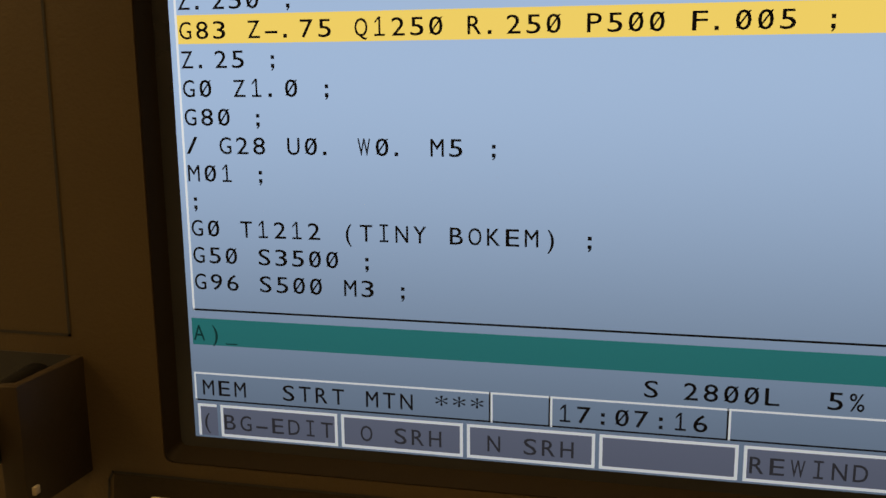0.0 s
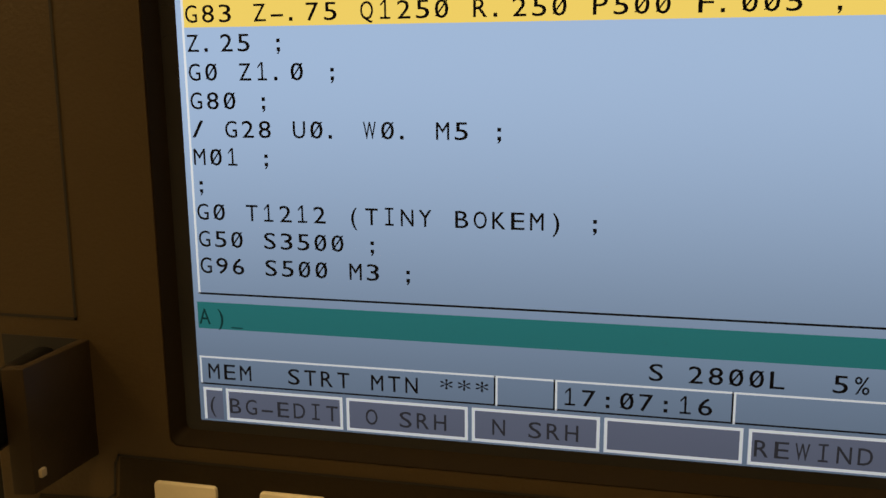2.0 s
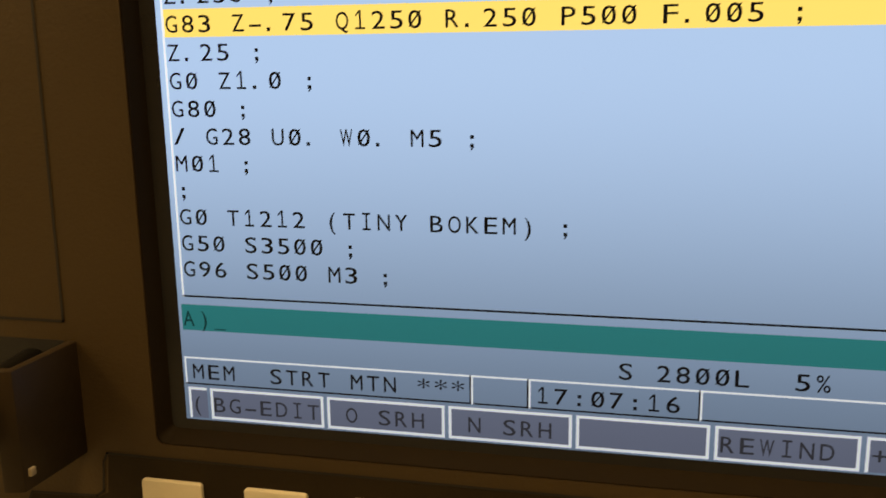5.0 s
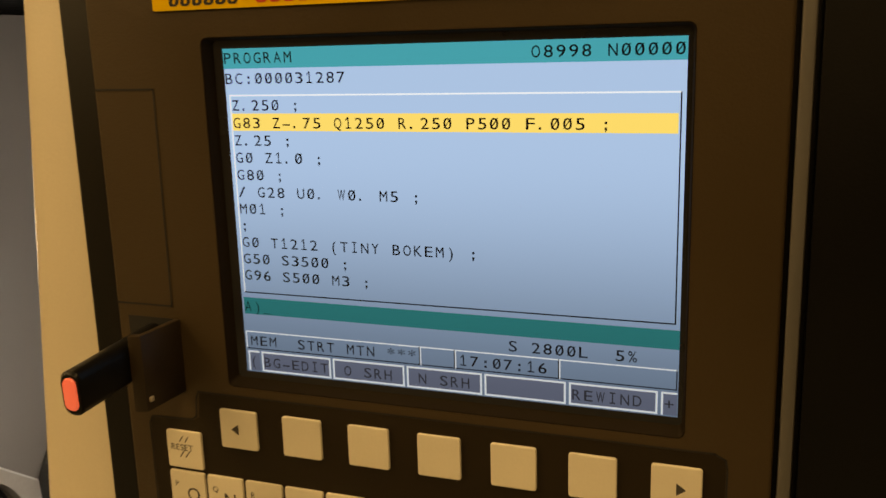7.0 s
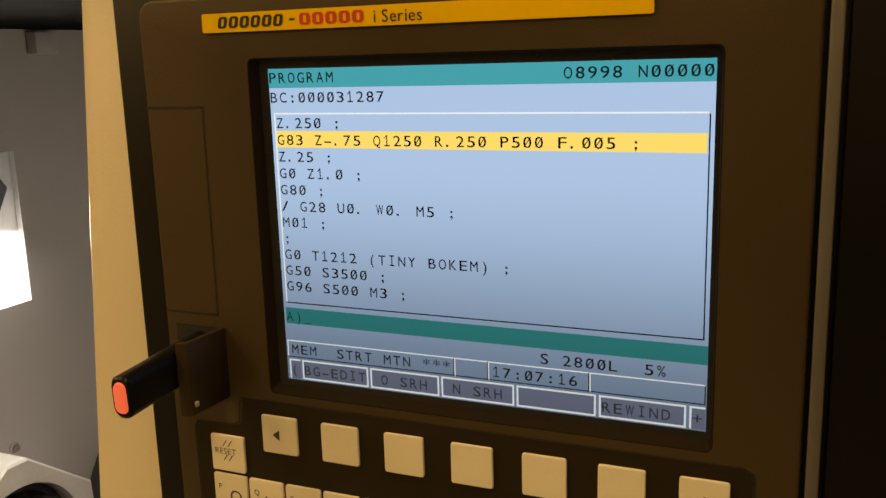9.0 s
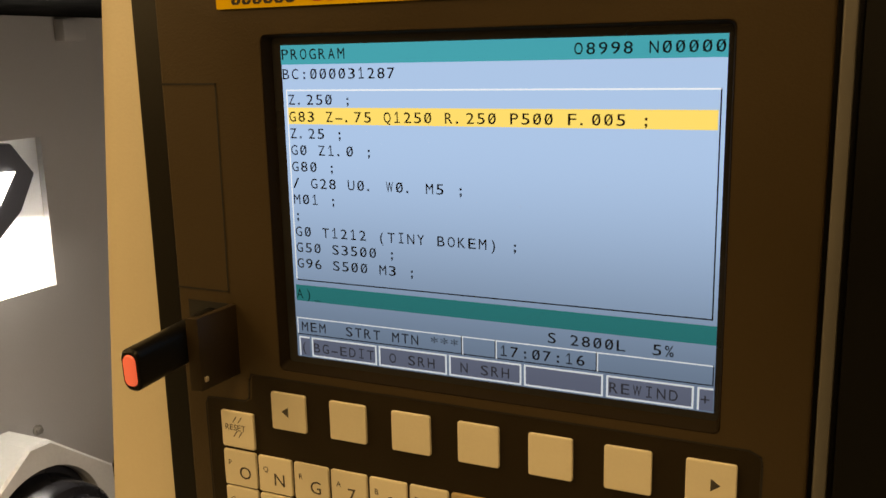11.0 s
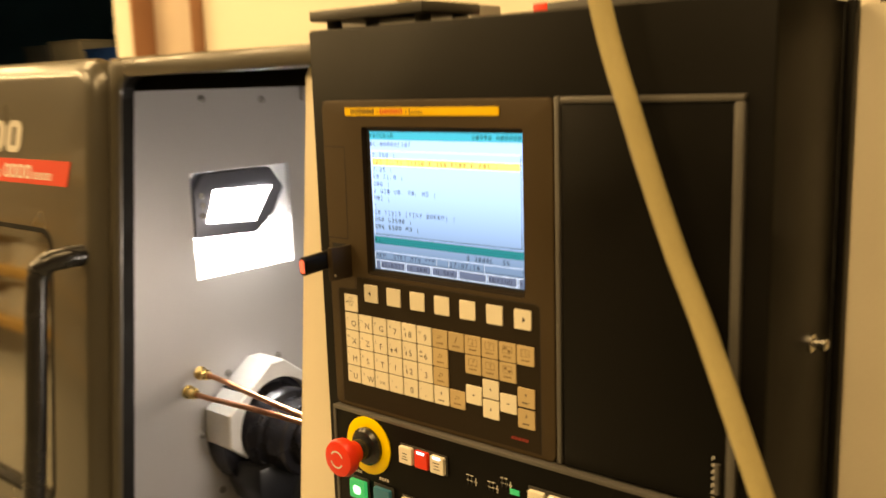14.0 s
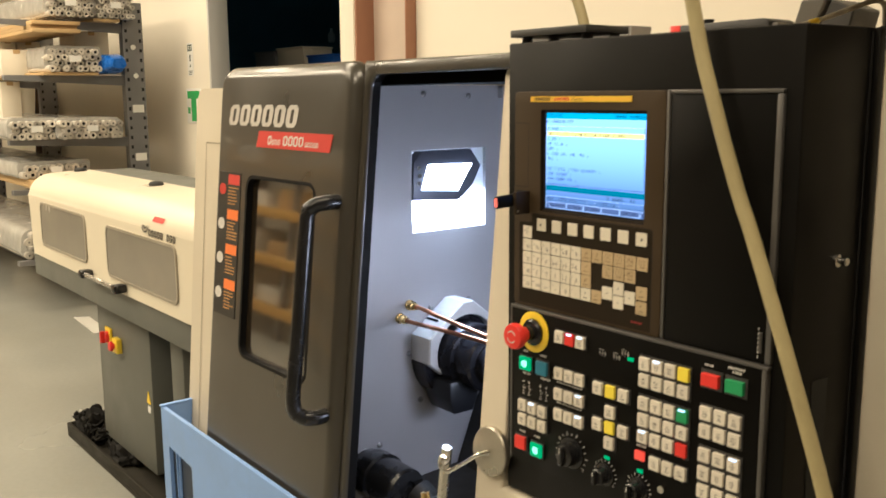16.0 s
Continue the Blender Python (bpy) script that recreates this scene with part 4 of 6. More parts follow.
group(["wwwg", "wwww", "wwwr"], 0.232, 1.1598, 0.0243, 0.0268, {(0, 3), (2, 0)})
group(["www"], 0.2565, 1.0695, 0.0242, 0.024)
group(["www", "www"], 0.3455, 1.1748, 0.0243, 0.0268)
group(["www", "www", "www"], 0.3455, 1.1115, 0.0247, 0.0278, {(0, 2)})
for kk, x, z in (("G", -0.0325, 1.1635), ("B", 0.0085, 1.1635), ("R", -0.0435, 1.0145), ("G", -0.003, 1.0120)):
    backing(x - 0.0165, x + 0.0165, z - 0.015, z + 0.015)
    button(kk, x, z)
for kk, x in (("P", 0.3515), ("Q", 0.3918)):
    backing(x - 0.0185, x + 0.0185, 1.2255 - 0.0145, 1.2255 + 0.0145)
    button(kk, x, 1.2255)


# dials
def dial(x, z, r, name, label):
    b = bm_new()
    turned(b, [(0.0, r * 1.06), (0.002, r * 1.04), (0.0025, r * 0.80), (0.012, r * 0.74), (0.020, r * 0.70), (0.0215, r * 0.60)], (x, BY, z), (0, -1, 0), 36)
    ob = part(name, b, BLACKGLOSS, panel, label)
    b = bm_new()
    box(b, x - r * 0.16, x + r * 0.16, BY - 0.030, BY - 0.020, z - r * 0.62, z + r * 0.62, 0.002)
    part("grip", b, BLACKGLOSS, ob)
    b = bm_new()
    bar(b, x - 0.0008, z + r * 0.2, 0.0016, r * 0.42, BY - 0.0303)
    part("pointer", b, LEGENDWHITE, ob, smooth=False)
    b = bm_new()
    for k in range(15):
        a = radians(-130 + 260 * k / 14)
        c, s = math.sin(a), math.cos(a)
        w, l0, l1 = 0.0007, r * 1.16, r * (1.32 if k % 2 else 1.42)
        b.faces.new([b.verts.new((x + c * l + s * w * e, BY - 0.0003, z + s * l - c * w * e)) for l, e in ((l0, -1), (l0, 1), (l1, 1), (l1, -1))])
    part("scale_marks", b, LEGENDWHITE, board, smooth=False)


dial(0.079, 1.031, 0.026, "rotary_switch", "black rotary override switch")
dial(0.154, 1.018, 0.0185, "rotary_switch", "black rotary override switch")
dial(0.224, 1.0165, 0.0185, "rotary_switch", "black rotary override switch")
for x, z in ((0.158, 1.0475), (0.226, 1.047), (0.2015, 1.2225)):
    b = bm_new()
    box(b, x - 0.006, x + 0.006, BY - 0.001, BY, z - 0.0032, z + 0.0032, 0.0004)
    part("indicator", b, LEDGREEN, panel, "lit green indicator")
b = bm_new()
box(b, 0.2265 - 0.009, 0.2265 + 0.009, BY - 0.005, BY, 1.0735 - 0.0075, 1.0735 + 0.0075, 0.001)
part("indicator", b, LEDRED, panel, "lit red key")
b = bm_new()
for x0, z0 in ((0.136, 1.219), (0.1655, 1.219), (0.183, 1.228)):
    for j in range(5):
        bar(b, x0 + 0.0055 * (j % 3), z0 + 0.006 * (j // 3), 0.0042, 0.0012, BY - 0.0002)
        bar(b, x0 + 0.0055 * (j % 3) + 0.0015, z0 - 0.004, 0.0012, 0.009, BY - 0.0002)
for x0, z0, n_ in ((-0.040, 1.1835, 3), (0.001, 1.1835, 4), (-0.042, 1.143, 5), (0.003, 1.143, 6), (-0.050, 1.0335, 4), (-0.012, 1.0335, 4), (0.338, 1.2445, 4), (0.377, 1.249, 7), (0.384, 1.2435, 4), (0.218, 1.087, 5)):
    for j in range(n_):
        bar(b, x0 + 0.004 * j, z0, 0.0028, 0.0036, BY - 0.0002)
for x0 in (-0.043, -0.029, 0.0, 0.014):
    for j in range(3):
        bar(b, x0 + 0.003 * (j % 2), 1.106 + 0.011 * j, 0.0055, 0.0014, BY - 0.0002)
        bar(b, x0 + 0.0022, 1.109 + 0.009 * j, 0.0012, 0.006, BY - 0.0002)
for z0 in (1.1465, 1.1105):
    for j in range(9):
        bar(b, 0.043 + 0.0066 * j, z0, 0.0046, 0.0022, BY - 0.0002)
for j in range(7):
    bar(b, 0.4170, 1.272 + 0.0065 * j, 0.0018, 0.0036, -0.0048)
tagged(part("printed_mark", b, LEGENDWHITE, board, smooth=False), kind="stuff")
b = bm_new()
cyl(b, (0.271, BY, 1.033), (0.271, BY - 0.006, 1.033), 0.006, 16)
part("key_lock", b, STEEL, panel)

# cabinet side: quarter-turn latch and lower handle slot
b = bm_new()
turned(b, [(0.0, 0.009), (0.003, 0.009), (0.004, 0.007), (0.0045, 0.0048), (0.009, 0.0045), (0.010, 0.0058), (0.0145, 0.0058), (0.016, 0.0045)], (0.462, 0.108, 1.40), (1, 0, 0), 20)
part("latch", b, STEEL, panel, "small chrome cam latch")
# Thin black sheet stands for the shade inside the handle slot.
b = bm_new()
box(b, 0.4625, 0.4635, 0.06, 0.10, 0.99, 1.235, 0.0)
part("handle_recess", b, HOLE, panel, smooth=False)
b = bm_new()
box(b, 0.4622, 0.4632, 0.164, 0.166, 0.93, 1.712)
part("door_joint", b, HOLE, panel, smooth=False)

# memory stick plugged into the slot
stick = thing("usb_stick", (-0.05, -0.04, 1.45), "black memory stick with a glowing red end, plugged into the panel", "memory stick")
b = bm_new()
A0, A1 = Vector((-0.0500, -0.0060, 1.4535)), Vector((-0.0468, -0.0700, 1.4506))
ax = (A1 - A0).normalized()
sx = Vector((ax.y, -ax.x, 0)).normalized()
uz = sx.cross(ax) if sx.cross(ax).z > 0 else -sx.cross(ax)
ring = rounded(0.0110, 0.0215, 0.0046, 4)
ends = [[b.verts.new(c + a_ * s_ * sx + b_ * s_ * uz) for a_, b_ in ring] for c, s_ in ((A0, 1.0), (A1, 1.0), (A1 + ax * 0.0012, 0.86))]
for r0, r1 in zip(ends, ends[1:]):
    for i in range(len(ring)):
        j = (i + 1) % len(ring)
        b.faces.new((r0[i], r0[j], r1[j], r1[i]))
b.faces.new(ends[0])
b.faces.new(ends[-1])
bmesh.ops.recalc_face_normals(b, faces=b.faces[:])
part("case", b, surface("stick_black", (0.004, 0.004, 0.004), 0.35, spec=0.14), stick)
b = bm_new()
ring2 = rounded(0.0072, 0.0165, 0.0034, 5)
e2 = [[b.verts.new(A1 + ax * d_ + a_ * s_ * sx + b_ * s_ * uz) for a_, b_ in ring2] for d_, s_ in ((0.0008, 1.0), (0.0022, 0.9), (0.0028, 0.55))]
for r0, r1 in zip(e2, e2[1:]):
    for i in range(len(ring2)):
        j = (i + 1) % len(ring2)
        b.faces.new((r0[i], r0[j], r1[j], r1[i]))
b.faces.new(e2[-1])
bmesh.ops.recalc_face_normals(b, faces=b.faces[:])
part("glowing_end", b, glow("stick_glow", (1.0, 0.17, 0.10), 0.95), stick, "translucent glowing red end")

# ---- lathe details ----
# lamp recess in the chamber wall
Y0, Y1, Z0_, Z1_ = REC["y0"], REC["y1"], REC["z0"], REC["z1"]
b = bm_new()
d0 = WX - 0.0105
v = {}
for nm, x, y, z in (("a", d0, Y0, Z0_), ("b", d0, Y1, Z0_), ("c", d0, Y1, Z1_), ("d", d0, Y0, Z1_), ("e", -0.895, Y0, 1.395), ("f", -0.895, Y1, 1.395), ("g", -0.895, Y1, Z1_), ("h", -0.895, Y0, Z1_)):
    v[nm] = b.verts.new((x, y, z))
for q in ("abfe", "efgh", "dhgc", "aehd", "bcgf"):
    b.faces.new([v[c] for c in q])
bmesh.ops.recalc_face_normals(b, faces=b.faces[:])
part("lamp_recess", b, WHITEENAMEL, lathe, "bright enamelled lamp recess", smooth=False)
b = bm_new()
prism(b, [(0.310, 1.361), (0.466, 1.353), (0.512, 1.392), (0.541, 1.442), (0.507, 1.487), (0.338, 1.487), (0.312, 1.458)], -0.835, -0.800, axis="x")
bmesh.ops.bevel(b, geom=b.edges[:], offset=0.004, segments=2, profile=0.5, affect="EDGES")
lamp = part("work_lamp", b, surface("lamp_casing", (0.13, 0.14, 0.18), 0.4, metal=0.2), lathe, "dark framed work lamp with a bright lens")
b = bm_new()
prism(b, [(0.338, 1.388), (0.456, 1.379), (0.505, 1.448), (0.360, 1.453)], -0.801, -0.797, axis="x")
part("lens", b, LAMPGLOW, lamp, "glaring white lens", smooth=False)
b = bm_new()
for yy, zz in ((0.327, 1.405), (0.330, 1.425), (0.327, 1.445)):
    cyl(b, (-0.80, yy, zz), (-0.796, yy, zz), 0.006, 10)
part("lamp_screw", b, STEEL, lamp)

# the lamp's light falls into the recess and on the chamber
d = bpy.data.lights.new("work_lamp_light", "AREA")
d.shape, d.size, d.size_y, d.energy, d.color = "RECTANGLE", 0.15, 0.07, 4.0, (0.80, 0.88, 1.0)
ob = new("work_lamp_light", d)
ob.matrix_world = look((-0.775, 0.43, 1.405), (-0.40, 0.43, 1.21))
d = bpy.data.lights.new("work_lamp_underlight", "AREA")
d.shape, d.size, d.size_y, d.energy, d.color = "RECTANGLE", 0.20, 0.02, 3.0, (0.80, 0.88, 1.0)
ob = new("work_lamp_underlight", d)
ob.matrix_world = look((-0.845, 0.43, 1.375), (-0.830, 0.43, 1.25))

# unseen fill panel added on the tailstock-side end to brighten the chamber wall
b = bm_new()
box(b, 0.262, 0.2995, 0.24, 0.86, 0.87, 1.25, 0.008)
fill_panel = part("fill_panel", b, ALU, lathe, "unseen flat fill panel added on the chamber end")
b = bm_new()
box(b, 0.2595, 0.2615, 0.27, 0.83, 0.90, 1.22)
part("diffuser", b, glow("fill_diffuser", (0.85, 0.92, 1.0), 2.5), fill_panel, smooth=False)
d = bpy.data.lights.new("fill_panel_light", "AREA")
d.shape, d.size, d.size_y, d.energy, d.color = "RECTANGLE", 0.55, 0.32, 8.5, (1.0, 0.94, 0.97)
ob = new("fill_panel_light", d)
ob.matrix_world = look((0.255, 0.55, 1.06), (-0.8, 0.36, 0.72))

# spindle
SPY, SPZ = 0.424, 0.957
b = bm_new()
# faceted hood with a round mouth
hood = [(0.296, 0.943), (0.299, 1.010), (0.412, 1.094), (0.446, 1.093), (0.552, 1.012), (0.556, 0.945), (0.508, 0.899), (0.348, 0.899)]
seg = 48


def on_hood(k):
    """Where a ray from the spindle's axis meets the hood's outline."""
    d = Vector((math.cos(2 * math.pi * k / seg), math.sin(2 * math.pi * k / seg)))
    for (ya, za), (yb, zb) in zip(hood, hood[1:] + hood[:1]):
        e, o = Vector((yb - ya, zb - za)), Vector((ya - SPY, za - SPZ))
        den = d.x * e.y - d.y * e.x
        if abs(den) > 1e-9:
            t, u = (o.x * e.y - o.y * e.x) / den, (o.x * d.y - o.y * d.x) / den
            if t > 0 and -1e-6 <= u <= 1 + 1e-6:
                return SPY + t * d.x, SPZ + t * d.y
    return SPY, SPZ


edge_line = [on_hood(k) for k in range(seg)]
for cy, cz in hood:
    near = min(range(seg), key=lambda k: (edge_line[k][0] - cy) ** 2 + (edge_line[k][1] - cz) ** 2)
    edge_line[near] = (cy, cz)
inset = [(SPY + (a - SPY) * 0.975, SPZ + (c - SPZ) * 0.975) for a, c in edge_line]


def mouth(r):
    out_ = []
    for k, (a, c) in enumerate(inset):
        reach = math.hypot(a - SPY, c - SPZ)
        q = min(r, reach - 0.006)
        out_.append((SPY + q * math.cos(2 * math.pi * k / seg), SPZ + q * math.sin(2 * math.pi * k / seg)))
    return out_


rings = [[b.verts.new((x, a, c)) for a, c in line] for x, line in ((-0.7995, edge_line), (-0.724, edge_line), (-0.720, inset), (-0.720, mouth(0.101)), (-0.730, mouth(0.0985)), (-0.790, mouth(0.0985)))]
for r0, r1 in zip(rings, rings[1:]):
    for k in range(seg):
        b.faces.new((r0[k], r0[(k + 1) % seg], r1[(k + 1) % seg], r1[k]))
bmesh.ops.recalc_face_normals(b, faces=b.faces[:])
part("spindle_cover", b, ALU, lathe, "bright machined faceted spindle cover", smooth=False)
b = bm_new()
turned(b, [(0.0, 0.127), (0.052, 0.127), (0.056, 0.123), (0.058, 0.098), (0.066, 0.094), (0.11, 0.093), (0.116, 0.089), (0.118, 0.078), (0.168, 0.076), (0.174, 0.071), (0.176, 0.055), (0.2, 0.052), (0.204, 0.02)], (-0.7995, SPY, SPZ - 0.012), (1, 0, 0), 48)
chuck = part("chuck", b, CHUCK, lathe, "black collet chuck")
b = bm_new()
prism(b, [(0.325, 0.85), (0.340, 0.812), (0.402, 0.812), (0.420, 0.85), (0.420, 0.90), (0.325, 0.90)], -0.775, -0.67, axis="x")
bmesh.ops.bevel(b, geom=b.edges[:], offset=0.006, segments=2, profile=0.5, affect="EDGES")
part("spindle_guard", b, surface("guard_black_paint", (0.008, 0.009, 0.012), 0.4, vary=0.15, scale=12), lathe)
BOLT = bm_new()
turned(BOLT, [(0.0, 0.008), (0.002, 0.008), (0.003, 0.0052), (0.007, 0.005), (0.0075, 0.003)], (0, 0, 0), (1, 0, 0), 12)
BOLT_MESH = mesh_of("bolt", BOLT, surface("dull_bolt", (0.22, 0.21, 0.2), 0.4, metal=0.7))
for y, z in ((0.346, 1.6345), (0.495, 1.628), (0.361, 1.0705), (0.493, 1.076), (0.2885, 0.958), (0.325, 0.825), (0.190, 0.728), (0.105, 0.727)):
    same_part("bolt", BOLT_MESH, (WX + 0.0002, y, z), lathe)

# coolant pipes
for (y, z), (ye, ze) in (((0.292, 1.089), (0.281, 1.073)), ((0.261, 1.058), (0.287, 1.054))):
    b = bm_new()
    turned(b, [(0.0, 0.014), (0.006, 0.014), (0.007, 0.011), (0.022, 0.0115), (0.023, 0.0085), (0.034, 0.008)], (WX, y, z), (1, 0, 0), 12)
    part("pipe_fitting", b, BRASS, lathe, "brass pipe fitting")
    b = bm_new()
    tube(b, [(WX + 0.03, y, z), (WX + 0.07, y + (ye - y) * 0.08, z - 0.001), (-0.62, y + (ye - y) * 0.6, z + (ze - z) * 0.55), (-0.5, ye, ze), (-0.42, ye + (ye - y) * 0.3, ze - 0.004), (-0.37, ye + (ye - y) * 0.5, ze - 0.02)], 0.0055, 10, 6)
    part("coolant_pipe", b, COPPER, lathe, "bent copper coolant pipe")

# black cylinder low on the chamber wall
b = bm_new()
turned(b, [(0.0, 0.056), (0.03, 0.056), (0.034, 0.064), (0.075, 0.064), (0.08, 0.058), (0.17, 0.056), (0.178, 0.050), (0.178, 0.027), (0.17, 0.025)], (WX, 0.150, 0.672), (1, 0, 0), 36)
part("tool_setter", b, BLACKGLOSS, lathe, "round black plastic housing")
b = bm_new()
tube(b, [(-0.63, 0.19, 0.66), (-0.50, 0.21, 0.60), (-0.36, 0.24, 0.62), (-0.22, 0.30, 0.72)], 0.035, 14, 6)
part("bellows_hose", b, BLACKRUBBER, lathe)

# door graphics
DY = 0.0108


def on_door(bm):
    return lean_door(bm)


SILVER = surface("silver_letters", (0.62, 0.6, 0.56), 0.4, metal=0.3)
for i in range(6):
    b = bm_new()
    slanted(b, -1.207 + 0.0618 * i, 1.556, 0.0545, 0.054, DY, 0.25, 0.37)
    on_door(b)
    part("letter_block", b, SILVER, door, "silver block of the maker's mark", smooth=False)
b = bm_new()
prism(b, [(-1.040, 1.504), (-0.684, 1.504), (-0.672, 1.545), (-1.028, 1.545)], DY - 0.0004, DY + 0.001)
on_door(b)
part("model_label", b, REDPRINT, door, "red model label", smooth=False)
b = bm_new()
for x, w, h in ((-1.008, 0.018, 0.022), (-0.986, 0.012, 0.014), (-0.972, 0.012, 0.014), (-0.956, 0.012, 0.014), (-0.930, 0.022, 0.024), (-0.905, 0.022, 0.024), (-0.880, 0.022, 0.024), (-0.854, 0.022, 0.024), (-0.824, 0.011, 0.012), (-0.811, 0.011, 0.012), (-0.798, 0.011, 0.012), (-0.785, 0.011, 0.012), (-0.772, 0.010, 0.012)):
    slanted(b, x + 0.028, 1.512, w, h, DY - 0.0006, 0.15, 0.28)
on_door(b)
part("word_block", b, LEGENDWHITE, door, smooth=False)
b = bm_new()
prism(b, [(-1.2465, 1.045), (-1.118, 1.045), (-1.118, 1.432), (-1.2465, 1.432)], DY - 0.0003, DY + 0.001)
on_door(b)
strip = part("warning_strip", b, BADGEBLACK, door, "black strip of orange warning labels", smooth=False)
for z0 in (1.399, 1.306, 1.213, 1.118):
    b = bm_new()
    slanted(b, -1.190, z0, 0.066, 0.027, DY - 0.0005, 0)
    on_door(b)
    part("warning_heading", b, ORANGEFILM if z0 < 1.39 else REDPRINT, strip, smooth=False)
    b = bm_new()
    for j in range(6):
        slanted(b, -1.188, z0 - 0.010 - 0.0085 * j, 0.036 + 0.026 * random.random(), 0.0035, DY - 0.0005, 0)
    on_door(b)
    part("warning_print", b, surface("amber_print", (0.45, 0.24, 0.07), 0.6), strip, smooth=False)
    b = bm_new()
    cxx, czz = -1.222, z0 - 0.014
    ptsq = [(cxx + 0.020 * math.cos(radians(a)), czz + 0.016 * math.sin(radians(a))) for a in range(0, 360, 30)]
    prism(b, ptsq, DY - 0.0007, DY)
    on_door(b)
    part("warning_sign", b, REDPRINT if z0 > 1.39 else LEGENDWHITE, strip, smooth=False)

# beige end: joint of the service cover
b = bm_new()
for q in (((-1.475, 0.62), (-1.472, 0.62), (-1.472, 1.50), (-1.475, 1.50)), ((-1.475, 1.497), (-1.26, 1.497), (-1.26, 1.50), (-1.475, 1.50))):
    b.faces.new([b.verts.new((x, 0.0665, z)) for x, z in q])
lean(b)
part("cover_joint", b, surface("joint_shadow", (0.32, 0.28, 0.2), 0.7), lathe, smooth=False)
b = bm_new()
cyl(b, (-1.28, 0.05, 1.22), (-1.28, 0.075, 1.22), 0.045, 24)
lean(b)
part("grommet", b, BLACKRUBBER, lathe)

# right end: chrome rimmed porthole
b = bm_new()
c = (0.674, 0.187, 1.466)
turned(b, [(0.0, 0.104), (0.006, 0.104), (0.013, 0.100), (0.015, 0.093), (0.012, 0.084), (0.004, 0.080), (0.004, 0.071), (0.009, 0.064), (0.006, 0.056), (0.002, 0.052)], c, (0, -1, 0), 48)
part("gauge_rim", b, CHROME, lathe, "chrome ring of a round gauge")
b = bm_new()
cyl(b, (0.674, 0.1865, 1.466), (0.674, 0.1825, 1.466), 0.056, 32)
part("gauge_face", b, surface("steel_dial", (0.55, 0.5, 0.42), 0.25, metal=0.7), lathe)

# ---- things on top of the lathe ----
TOP = 1.717
vent = thing("vent_plate", (0.0, 0.05, TOP), "flat black plate on spacers on top of the cabinet", "plate")
b = bm_new()
prism(b, [(-0.10, 0.008), (0.078, 0.008), (0.078, 0.11), (-0.10, 0.11)], 1.727, 1.7395, axis="z")
bmesh.ops.bevel(b, geom=b.edges[:], offset=0.002, segments=2, profile=0.5, affect="EDGES")
part("plate", b, DARKGREY, vent)
for x, y in ((-0.08, 0.03), (0.06, 0.03), (-0.08, 0.095), (0.06, 0.095)):
    b = bm_new()
    cyl(b, (x, y, TOP), (x, y, 1.7272), 0.009, 12)
    part("spacer", b, BLACKRUBBER, vent)

gbox = thing("grey_carton", (-0.1, 0.30, 1.70), "flat dark grey carton with a small red mark", "box")
b = bm_new()
prism(b, [(-0.335, 1.70), (-0.055, 1.70), (-0.055, 1.7555), (-0.10, 1.7575), (-0.335, 1.7535)], 0.27, 0.33)
bmesh.ops.bevel(b, geom=b.edges[:], offset=0.0015, segments=1, profile=0.5, affect="EDGES")
part("carton", b, GREYPLASTIC, gbox)
b = bm_new()
bar(b, -0.093, 1.7385, 0.032, 0.016, 0.2695)
part("mark", b, LEGENDWHITE, gbox, smooth=False)
b = bm_new()
for x in (-0.088, -0.079, -0.071):
    bar(b, x, 1.7415, 0.005, 0.010, 0.2693)
part("mark_print", b, REDPRINT, gbox, smooth=False)
b = bm_new()
box(b, -0.345, -0.05, 0.22, 0.40, 1.664, 1.6995, 0.002)
solid("duct_cover", b, DARKGREY, "dark sheet-metal cover on the lathe roof", "cover")

dev = thing("controller_box", (0.16, 0.25, 1.717), "black and red electronic controller box with a cable", "controller")
b = bm_new()
prism(b, [(0.092, 1.7155), (0.262, 1.7155), (0.262, 1.742), (0.252, 1.7465), (0.092, 1.7445)], 0.225, 0.30)
bmesh.ops.bevel(b, geom=b.edges[:], offset=0.002, segments=2, profile=0.5, affect="EDGES")
part("case", b, DARKGREY, dev)
b = bm_new()
box(b, 0.070, 0.0915, 0.226, 0.299, 1.7155, 1.745, 0.002)
part("red_end", b, REDPLASTIC, dev, "red plastic end cap")
for x0 in (0.14, 0.155, 0.17):
    b = bm_new()
    box(b, x0, x0 + 0.009, 0.2225, 0.2255, 1.721, 1.734, 0.001)
    part("connector", b, BLACKGLOSS, dev)
b = bm_new()
cyl(b, (0.125, 0.26, 1.744), (0.125, 0.26, 1.754), 0.009, 14)
part("knob", b, BLACKGLOSS, dev)
b = bm_new()
cyl(b, (0.19, 0.26, 1.744), (0.19, 0.26, 1.749), 0.006, 12)
part("knob", b, BLACKGLOSS, dev)
b = bm_new()
box(b, 0.2622, 0.272, 0.235, 0.275, 1.722, 1.739, 0.001)
part("plug", b, GREYPLASTIC, dev)

